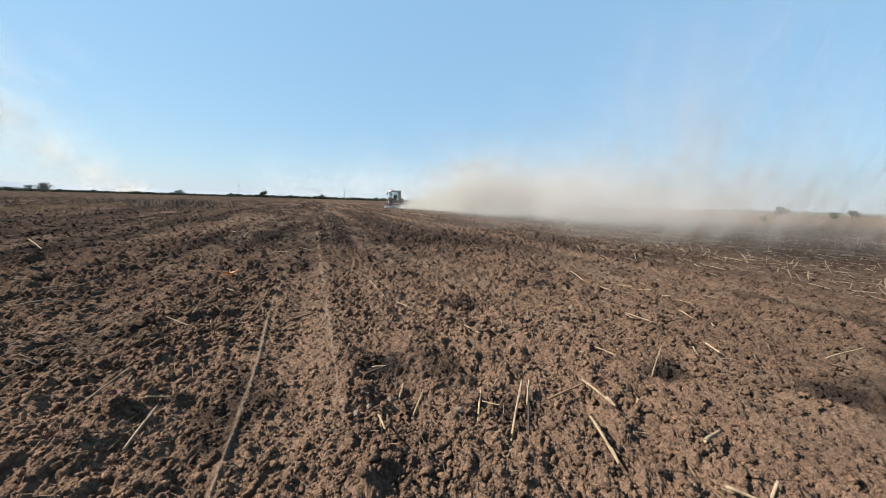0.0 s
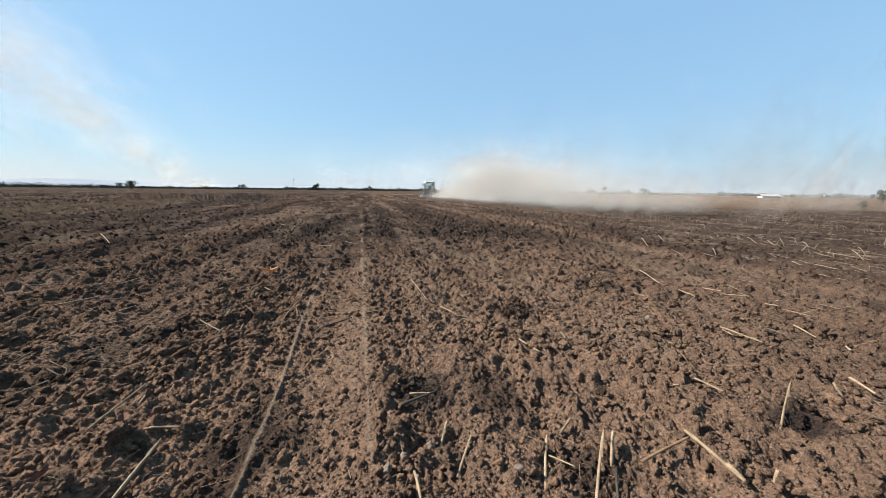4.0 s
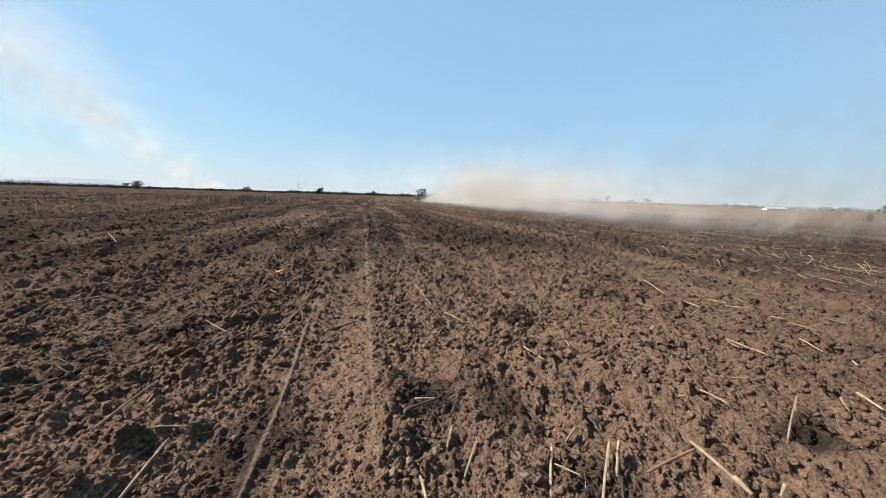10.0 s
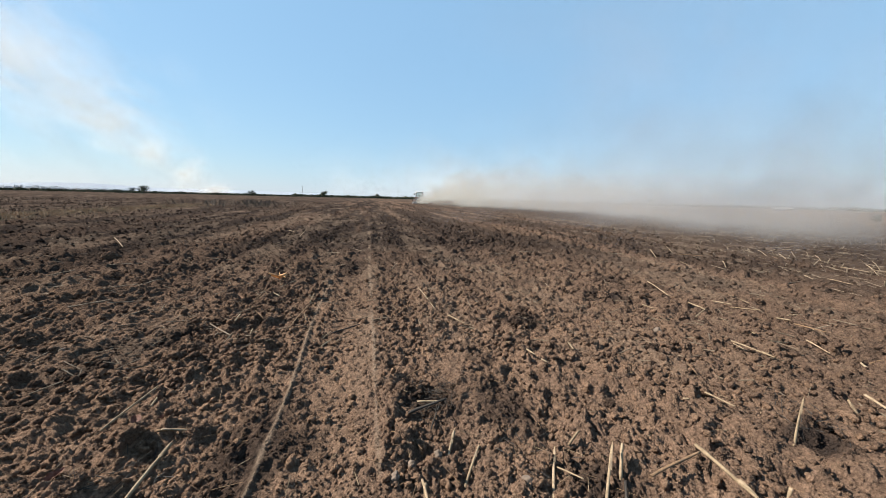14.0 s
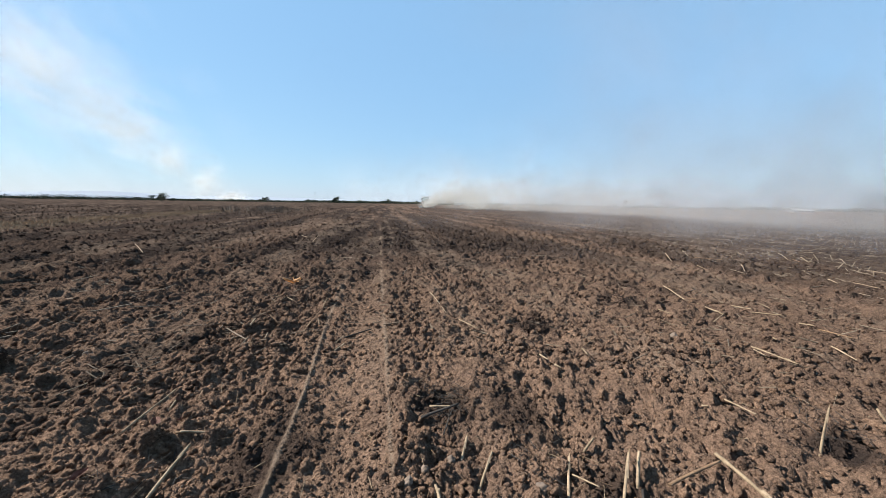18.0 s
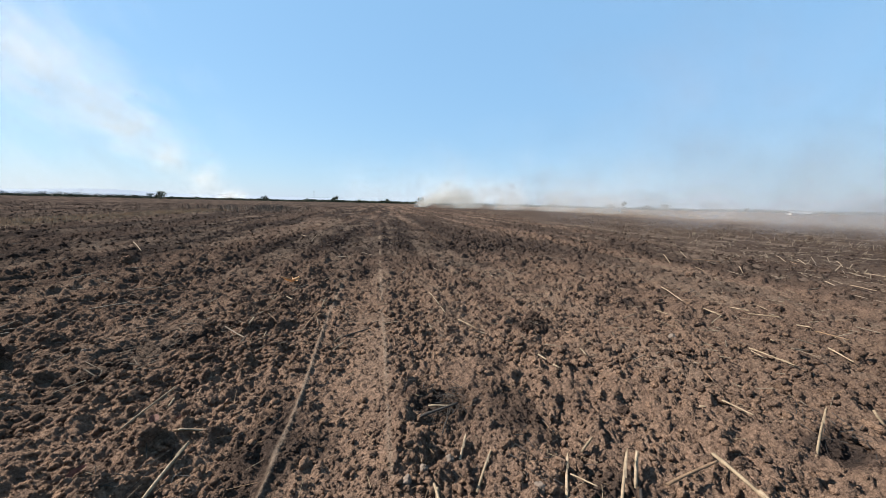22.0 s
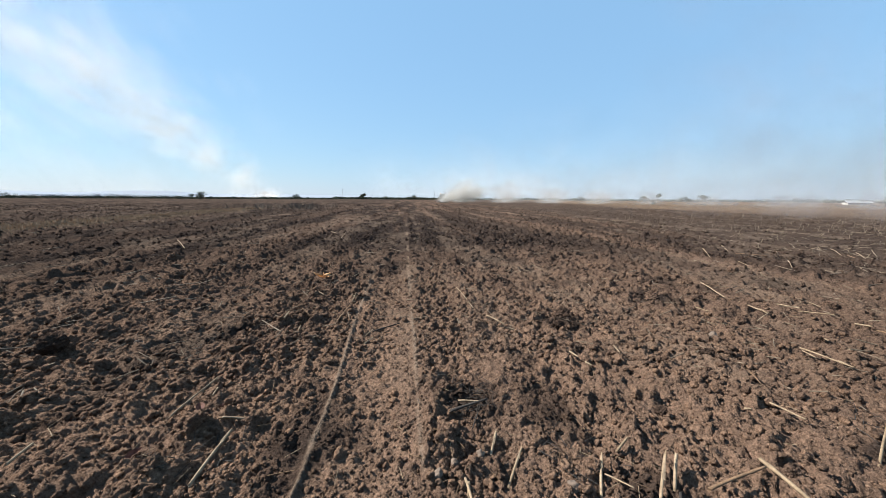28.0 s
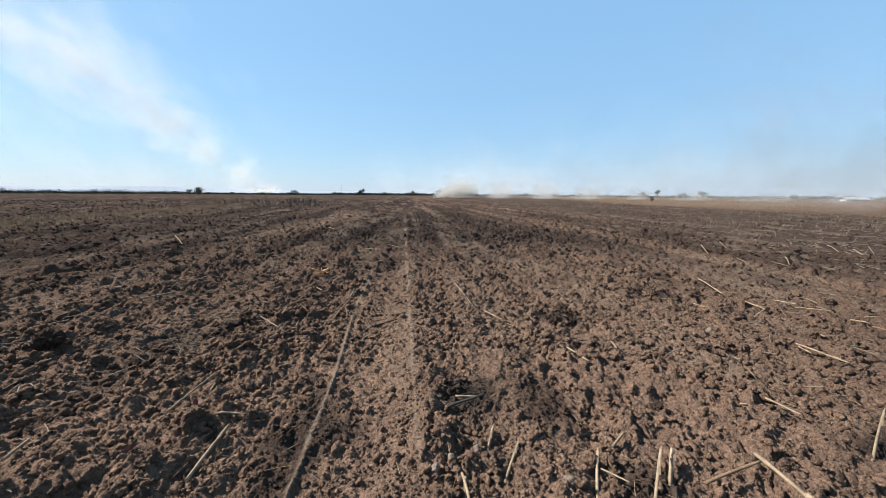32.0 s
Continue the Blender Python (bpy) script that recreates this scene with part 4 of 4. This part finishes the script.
tree(*polar(32.7, 128), 1.7, 1.6, "bush", "small grey bush in the stubble field", LEAF, 0.06, 15, 700)
tree(*polar(58.7, 73), 1.05, 1.1, "bush", "low dry bush in the stubble", LEAF, 0.06, 16, 700)


def hedge(name, a0, a1, d, height, mat, label, count, seed):
    """A long low run of scrub, as clumps of leaves of uneven height."""
    g = random.Random(seed)
    bm = bmesh.new()
    for k in range(count):
        a = a0 + (a1 - a0) * (k + g.random()) / count
        dd = d * g.uniform(0.93, 1.1)
        x, y = polar(a, dd)
        h = height * (0.55 + 0.75 * abs(noise.noise(Vector((a * 0.8, seed, 0)))) + 0.3 * g.random())
        w = d * radians(a1 - a0) / count
        crown(bm, (x, y, h * 0.45), (w * 1.3, w * 1.3, h * 0.5), 46, h * 0.24, g)
    ob = part(name, bm, mat)
    return tagged(ob, label, "hedge", kind="stuff")


hedge("scrub_line", -50, -14, 330, 2.0, LEAF, "dark green scrub along the far field edge", 240, 1)
hedge("scrub_line", -15, 8, 390, 3.2, LEAF, "dark scrub line at the end of the rows", 150, 2)
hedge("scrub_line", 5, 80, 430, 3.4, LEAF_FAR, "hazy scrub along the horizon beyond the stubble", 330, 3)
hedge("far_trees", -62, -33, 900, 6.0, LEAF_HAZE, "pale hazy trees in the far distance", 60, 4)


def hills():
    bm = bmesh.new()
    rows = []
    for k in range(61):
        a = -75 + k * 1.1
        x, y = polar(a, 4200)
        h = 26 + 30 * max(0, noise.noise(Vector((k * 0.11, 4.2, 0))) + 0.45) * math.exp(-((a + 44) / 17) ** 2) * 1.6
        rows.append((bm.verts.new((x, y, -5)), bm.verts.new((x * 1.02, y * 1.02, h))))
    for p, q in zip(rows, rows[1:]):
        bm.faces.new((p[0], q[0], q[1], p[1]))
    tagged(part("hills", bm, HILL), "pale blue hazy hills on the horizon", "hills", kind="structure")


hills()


def pole(az, d, h):
    ob = new("utility_pole")
    ob.matrix_basis = pose(*polar(az, d), 0)
    part("post", tube(bmesh.new(), (0, 0, 0), (0, 0, h), 0.16, 0.11), BARK, ob)
    part("crossarm", box(bmesh.new(), -1.1, 1.1, -0.08, 0.08, h - 0.7, h - 0.52), BARK, ob)
    for k in (-0.9, 0, 0.9):
        part("insulator", tube(bmesh.new(), (k, 0, h - 0.52), (k, 0, h - 0.3), 0.06, 0.04), CREAM, ob)
    tagged(ob, "thin wooden utility pole far beyond the field", "pole", "utility poles")


pole(-13.4, 420, 11.5)
pole(0.85, 420, 9.5)


def shed():
    ob = new("shed")
    x, y = polar(51.4, 260)
    ob.matrix_basis = pose(x, y, 0, 0, 0, -30)
    part("wall", box(bmesh.new(), -3.9, 3.9, -3, 3, 0, 0.9), WALL, ob)
    bm = bmesh.new()
    for s in (-1, 1):
        a = [bm.verts.new(c) for c in ((-4.4, s * 3.4, 0.8), (4.4, s * 3.4, 0.8), (4.4, 0, 1.9), (-4.4, 0, 1.9))]
        b = [bm.verts.new(v.co + Vector((0, 0, 0.08))) for v in a]
        for f in (a, b[::-1], *((a[k], a[(k + 1) % 4], b[(k + 1) % 4], b[k]) for k in range(4))):
            bm.faces.new(f)
    part("roof", bm, ROOF, ob, "bright white sheet roof")
    tagged(ob, "low shed with a bright white roof beyond the field", "shed")


shed()


# ---- the tractor and its harrow ----
def wheel(name, radius, width, parent, x, y):
    w = new(name)
    w.parent = parent
    w.matrix_basis = pose(x, y, radius)
    bm = bmesh.new()
    prof = [(-0.5, 0.62), (-0.5, 0.86), (-0.42, 0.96), (0, 1.0), (0.42, 0.96), (0.5, 0.86), (0.5, 0.62)]
    seg = 28
    rings = [[bm.verts.new((px * width, radius * pr * math.cos(2 * math.pi * k / seg), radius * pr * math.sin(2 * math.pi * k / seg))) for px, pr in prof] for k in range(seg)]
    for k in range(seg):
        for j in range(len(prof) - 1):
            bm.faces.new((rings[k][j], rings[k][j + 1], rings[(k + 1) % seg][j + 1], rings[(k + 1) % seg][j]))
    for k in range(20):
        a = 2 * math.pi * k / 20
        for s in (-1, 1):
            m = Matrix.Rotation(a + s * 0.07, 4, "X") @ Matrix.Translation((s * width * 0.24, 0, radius * 0.99)) @ Matrix.Rotation(s * 0.6, 4, "Z")
            bmesh.ops.create_cube(bm, size=1, matrix=m @ Matrix.Diagonal((width * 0.48, 0.05, 0.07, 1)))
    part("tyre", bm, RUBBER, w, "dusty black tyre with deep lugs")
    bm = tube(bmesh.new(), (-width * 0.25, 0, 0), (width * 0.25, 0, 0), radius * 0.63, None, 24)
    tube(bm, (-width * 0.36, 0, 0), (width * 0.36, 0, 0), radius * 0.2, None, 12)
    part("rim", bm, CREAM, w, "cream painted steel rim")
    return w


def build_tractor():
    t = new("tractor")
    b = lambda *a, bevel=0.03: box(bmesh.new(), *a, bevel=bevel)
    part("chassis", b(-0.35, 0.35, -0.9, 2.9, 0.65, 1.15), BLACK, t)
    part("bonnet", b(-0.45, 0.45, 0.85, 3.1, 1.1, 1.95, bevel=0.12), PAINT, t, "faded red bonnet")
    part("grille", b(-0.36, 0.36, 3.1, 3.14, 1.2, 1.8, bevel=0.01), BLACK, t)
    part("cab_floor", b(-0.85, 0.85, -0.95, 0.85, 1.2, 1.5), PAINT, t)
    roof = part("cab_roof", b(-0.98, 0.98, -1.1, 1.0, 3.08, 3.36, bevel=0.09), CREAM, t, "pale cab roof")
    for x in (-0.9, 0.9):
        for y in (-0.98, 0.02, 0.88):
            part("pillar", tube(bmesh.new(), (x, y, 1.45), (x * 0.98, y, 3.1), 0.055), BLACK, t)
        part("side_window", b(x - 0.012, x + 0.012, -0.93, 0.83, 1.6, 3.06, bevel=0), GLASS, t)
        part("fender", b(x * 1.25 - 0.28, x * 1.25 + 0.28, -1.45, 0.15, 1.72, 1.80, bevel=0.02), PAINT, t, "faded red mudguard")
        part("tail_lamp", b(x * 1.25 - 0.11, x * 1.25 + 0.11, -1.49, -1.44, 1.62, 1.74, bevel=0.01), LENS, t, "red tail lamp")
        m = part("mirror", b(x * 1.36 - 0.10, x * 1.36 + 0.10, 0.90, 0.96, 2.45, 2.95), BLACK, t, "large black wing mirror")
        part("mirror_arm", tube(bmesh.new(), (x, 0.9, 2.9), (x * 1.36, 0.93, 2.9), 0.02), BLACK, m)
        lamp = part("beacon", tube(bmesh.new(), (x * 0.95, -0.7, 3.36), (x * 0.95, -0.7, 3.56), 0.08, 0.06, 12), AMBER, t, "amber warning beacon")
        part("beacon_stem", tube(bmesh.new(), (x * 0.95, -0.7, 3.34), (x * 0.95, -0.7, 3.38), 0.1, None, 12), BLACK, lamp)
        part("work_lamp", b(x * 0.7 - 0.1, x * 0.7 + 0.1, -1.16, -1.1, 3.12, 3.24, bevel=0.01), STEEL, t)
        part("step", b(x * 1.02 - 0.15, x * 1.02 + 0.15, 0.35, 0.75, 0.7, 0.74, bevel=0.01), STEEL, t)
    part("rear_window", b(-0.84, 0.84, -1.0, -0.975, 1.6, 3.06, bevel=0), GLASS, t)
    part("windscreen", b(-0.84, 0.84, 0.87, 0.895, 1.6, 3.06, bevel=0), GLASS, t)
    part("driver_seat", b(-0.28, 0.28, -0.45, 0.1, 1.5, 2.0, bevel=0.06), BLACK, t)
    part("seat_back", b(-0.26, 0.26, -0.5, -0.36, 1.95, 2.55, bevel=0.05), BLACK, t)
    part("exhaust", tube(bmesh.new(), (0.62, 1.0, 1.9), (0.62, 1.0, 3.1), 0.06), STEEL, t)
    part("linkage", b(-0.45, 0.45, -1.9, -0.9, 0.75, 0.95), STEEL, t)
    wheels = [wheel("rear_wheel", 0.95, 0.62, t, -1.05, -0.6), wheel("rear_wheel", 0.95, 0.62, t, 1.05, -0.6),
              wheel("front_wheel", 0.70, 0.50, t, -0.95, 2.25), wheel("front_wheel", 0.70, 0.50, t, 0.95, 2.25)]
    tagged(t, "red and cream farm tractor driving away over the field", "tractor")
    h = new("disc_harrow")
    for y in (-1.2, -2.1, -3.1):
        part("beam", box(bmesh.new(), -2.3, 2.3, y - 0.07, y + 0.07, 0.78, 0.92, 0.01), PAINT, h)
    for x in (-1.6, 0.0, 1.6):
        part("rail", box(bmesh.new(), x - 0.06, x + 0.06, -3.2, -1.0, 0.92, 1.04, 0.01), PAINT, h)
    discs = []
    for row, y in enumerate((-1.25, -2.15)):
        for k in range(12):
            x = -2.2 + k * 0.4
            bm = bmesh.new()
            bmesh.ops.create_cone(bm, cap_ends=True, segments=18, radius1=0.30, radius2=0.12, depth=0.07, matrix=Matrix.Rotation(math.pi / 2, 4, "Y"))
            d = part("disc", bm, STEEL, h)
            d.matrix_basis = pose(x, y, 0.26, 0, 0, 18 if row else -18)
            part("tine_arm", tube(bmesh.new(), (x, y + 0.05, 0.8), (x, y, 0.3), 0.03), STEEL, h)
    bm = tube(bmesh.new(), (-2.3, -3.1, 0.28), (2.3, -3.1, 0.28), 0.05, None, 8)
    for k in range(10):
        a = 2 * math.pi * k / 10
        tube(bm, (-2.3, -3.1 + 0.27 * math.cos(a), 0.28 + 0.27 * math.sin(a)), (2.3, -3.1 + 0.27 * math.cos(a), 0.28 + 0.27 * math.sin(a)), 0.02, None, 5)
    part("cage_roller", bm, STEEL, h)
    tagged(h, "mounted disc harrow stirring up dust behind the tractor", "harrow")
    return t, h, wheels


tractor, harrow, wheels = build_tractor()


# ---- airborne dust and smoke, in drifting pieces ----
def cloud(name, n, radii, size, mat, label, category, shape, seed, face=(0.4, -1.0, -0.35)):
    """One piece of a cloud: many overlapping ragged bowls of thin dust, fading at their rims, denser towards the middle."""
    g = np.random.default_rng(seed)
    p = g.normal(0, 0.46, (n, 3)).clip(-1.3, 1.3)
    p = shape(p) * radii
    k, rings = 9, (0.0, 0.38, 0.72, 1.0)
    nrm = np.array(face) + g.normal(0, 0.16, (n, 3))
    nrm /= np.linalg.norm(nrm, axis=1)[:, None]
    e1 = np.cross(nrm, (0.0, 0.0, 1.0))
    e1 /= np.linalg.norm(e1, axis=1)[:, None]
    e2 = np.cross(nrm, e1)
    s = size * g.uniform(0.55, 1.35, n)
    flat = g.uniform(0.55, 0.9, n)
    verts, thick = [p + nrm * (s * 0.09)[:, None]], [np.ones(n)]
    for q in rings[1:]:
        for j in range(k):
            a = 2 * math.pi * j / k
            rr = s * q * g.uniform(0.85, 1.15, n)
            verts.append(p + e1 * (1.35 * rr * math.cos(a))[:, None] + e2 * (rr * math.sin(a) * flat)[:, None] + nrm * (s * 0.09 * (1 - q * q))[:, None])
            thick.append(np.full(n, 1 - q))
    count = 1 + 3 * k
    verts, thick = np.stack(verts, 1).reshape(-1, 3), np.stack(thick, 1).ravel()
    one = [(0, 1 + j, 1 + (j + 1) % k) for j in range(k)]
    for q in range(2):
        for j in range(k):
            a, b, c, d = 1 + q * k + j, 1 + q * k + (j + 1) % k, 1 + (q + 1) * k + (j + 1) % k, 1 + (q + 1) * k + j
            one += [(a, c, b), (a, d, c)]
    tris = (np.array(one)[None] + (np.arange(n) * count)[:, None, None]).reshape(-1, 3)
    if shape is low:
        thick = thick * np.clip((verts[:, 2] + 0.1) / (0.2 + 0.05 * size), 0, 1)      # thinnest where it touches the soil
    me = mesh_of(name, verts, tris, mat, True)
    me.attributes.new("thick", "FLOAT", "POINT").data.foreach_set("value", thick.astype(np.float32))
    return tagged(new(name, me), label, category, kind="stuff")


def low(p):
    """Settles a swarm on the ground: most of it low down."""
    q = p.copy()
    q[:, 2] = np.abs(p[:, 2])
    return q


scene.cycles.transparent_max_bounces = 256
TRAIL = [(0.02, 110, (1.5, 2.4, 0.8), 0.8), (0.07, 220, (2.4, 4.5, 2.2), 1.5), (0.15, 260, (4.0, 7.0, 3.4), 2.2), (0.26, 270, (5.5, 9.0, 5.6), 2.9),
         (0.34, 200, (6.0, 12.0, 6.6), 3.2), (0.42, 190, (6.5, 12.0, 6.6), 3.4), (0.50, 170, (6.5, 11.0, 6.0), 3.4), (0.58, 140, (7.0, 10.0, 5.2), 3.4),
         (0.65, 90, (7.0, 9.0, 3.4), 3.2), (0.72, 85, (7.0, 8.0, 3.0), 3.2), (0.79, 80, (7.0, 7.0, 2.8), 3.0), (0.86, 70, (6.0, 6.0, 2.4), 3.0)]
trail = [cloud("dust_cloud", n, np.array(r), l, DUST if k < 5 else SPENT, "pale tan dust cloud drifting behind the tractor", "dust", low, 100 + k) for k, (s, n, r, l) in enumerate(TRAIL)]
HAZE = [(33, 24, 0.0, 190, (14, 12, 17), 4.6), (50, 32, 0, 230, (18, 15, 28), 5.0), (36, 46, 0, 80, (18, 14, 15), 4.4), (17, 11, 0, 170, (8, 7, 4.0), 3.0), (27, 24, 0, 190, (11, 11, 6.5), 3.6)]
haze = [cloud("dust_haze", n, np.array(r), min(6.5, 1.5 + 0.6 * r[2]), HAZY if r[2] > 9 else SPENT, "thin grey-brown dust haze blowing over the stubble", "dust", low, 200 + k) for k, (x, y, z, n, r, v) in enumerate(HAZE)]
banks = [cloud("dust_haze", 180 + 80 * k, np.array((17, 12, 24 - 17 * k)), 6.0 - 2 * k, HAZY, "thin grey-brown dust haze blowing over the stubble", "dust", low, 210 + k) for k in (0, 1)]
far_haze = [cloud("dust_haze", 200, np.array((r, 50, 85)), 46.0, MIST, "pale dust haze hanging low over the far fields", "dust", low, 220 + k) for k, r in enumerate((210, 210, 200))]
SMOKES = [(-24.8, 4, 130, (22, 22, 12)), (-27.4, 26, 130, (22, 22, 26)), (-30.4, 56, 130, (25, 25, 32)), (-33.5, 88, 140, (30, 30, 34)), (-36.6, 120, 150, (36, 36, 38)),
          (-40.2, 152, 160, (46, 44, 42)), (-44.4, 182, 170, (60, 56, 50)), (-49.0, 208, 180, (80, 66, 60)), (-44.0, 105, 200, (150, 120, 110))]
smokes = []
for k, (az, z, n, r) in enumerate(SMOKES):
    smokes.append(cloud("smoke_column", int(n * 1.25), np.array(r) * (1.2 + 0.05 * k), 13.0 + 2.8 * k, SMOKE, "white smoke rising from a far stubble fire", "smoke", np.copy, 300 + k))


# ---- what moves ----
def tractor_at(t):
    y = 66.3 + 2.62 * t
    return 10.0 + LEAN * (y - 66.3), y


def motions():
    steps = [k * 0.4 for k in range(81)]
    turn = math.degrees(math.atan(-LEAN))
    sway = lambda t: 0.35 * math.sin(t * 2.3) + 0.2 * math.sin(t * 5.1)
    for ob in (tractor, harrow):
        walk(ob, [(t, pose(*tractor_at(t), 0.0, 0.4 * math.sin(t * 3.1), sway(t), turn)) for t in steps])
    for w, r in zip(wheels, (0.95, 0.95, 0.70, 0.70)):
        x, y, z = w.matrix_basis.translation
        walk(w, [(t, pose(x, y, z, -math.degrees(2.62 * t / r))) for t in steps])
    # fresh dust rides beside the harrow, and later wraps the tractor: offsets from it, early and late
    early = ((1.1, -4.0), (3.2, -7.0), (6.4, -12.0), (10.0, -20.0))
    late = ((0.2, -3.6), (0.8, -4.6), (4.2, -6.0), (9.0, -7.0))
    # once the gust takes it, old dust fans out over the stubble: bearing and distance of the first and last piece
    fan = ((13, 13, 50, 68, 24), (17, 12, 56, 86, 30), (20, 11, 58, 100, 40), (24, 8, 56, 122, 64), (28, 5.2, 52, 138, 110), (32, 4.8, 50, 148, 150))
    for k, (ob, (s, *_r)) in enumerate(zip(trail, TRAIL)):
        rows = []
        for t, l in ((0, 58), (4, 56), (9, 84), (13, 88), (17, 0), (21, 0), (25, 0), (28, 0), (32, 0)):
            x, y = tractor_at(t)
            if k < 4:
                q = min(max((t - 9) / 7, 0), 1)
                (x0, y0), (x1, y1) = early[k], late[k]
                rows.append((t, pose(x + x0 + (x1 - x0) * q, y + y0 + (y1 - y0) * q, 0.1 + q * (0, 0.4, 1.3, 1.5)[k], 0, 0, 4 + t * s)))
            elif t < 10:
                rows.append((t, pose(x + 2.5 + (7 - 0.35 * t) * s - LEAN * l * s, y - 3.5 - l * s, 0.1, 0, 0, 4 + t * s)))
        for t, a0, a1, d0, d1 in fan if k >= 4 else ():
            q = (k - 4) / 7
            x, y = polar(a0 + (a1 - a0) * q, d0 + (d1 - d0) * q)
            rows.append((t, pose(x, y, 0.1, 0, 0, -0.5 * (a0 + (a1 - a0) * q))))
        walk(ob, rows)
    for ob, a, d in zip(far_haze, (22, 47, 3), (500, 500, 620)):
        walk(ob, [(t, pose(*polar(a + 0.08 * t, d), 0, 0, 0, -a)) for t in (0, 16, 32)])
    bank = ((0, 84, 60), (7, 78, 55), (10, 64, 50), (13, 45, 42), (17, 40, 36), (21, 44, 46), (25, 46, 58), (28, 46, 62), (32, 47, 80))
    for ob, a, d in zip(banks, (0, 14), (0, -12)):
        walk(ob, [(t, pose(*polar(b + a, e + d), 0, 0, 0, -0.4 * b)) for t, b, e in bank])
    for ob, (x, y, z, n, r, v) in zip(haze, HAZE):
        walk(ob, [(t, pose(x + v * t * (1 + t * 0.06), y + 0.3 * t, z, 0, 0, 2 * t)) for t in (0, 2, 4, 8, 16, 24, 32)])
    for k, (ob, (az, z, n, r)) in enumerate(zip(smokes, SMOKES)):
        rows = []
        for t in (0, 8, 16, 24, 32):
            x, y = polar(az + (0.03 * t if k < 2 else 0.0) + (0.06 * (28 - t) * (k - 3) / 3 if 3 < k < 8 else 0.0), 700)
            rows.append((t, pose(x, y, z + 0.25 * t * min(k, 2), 0, 6 * k, 0.5 * t)))
        walk(ob, rows)


motions()
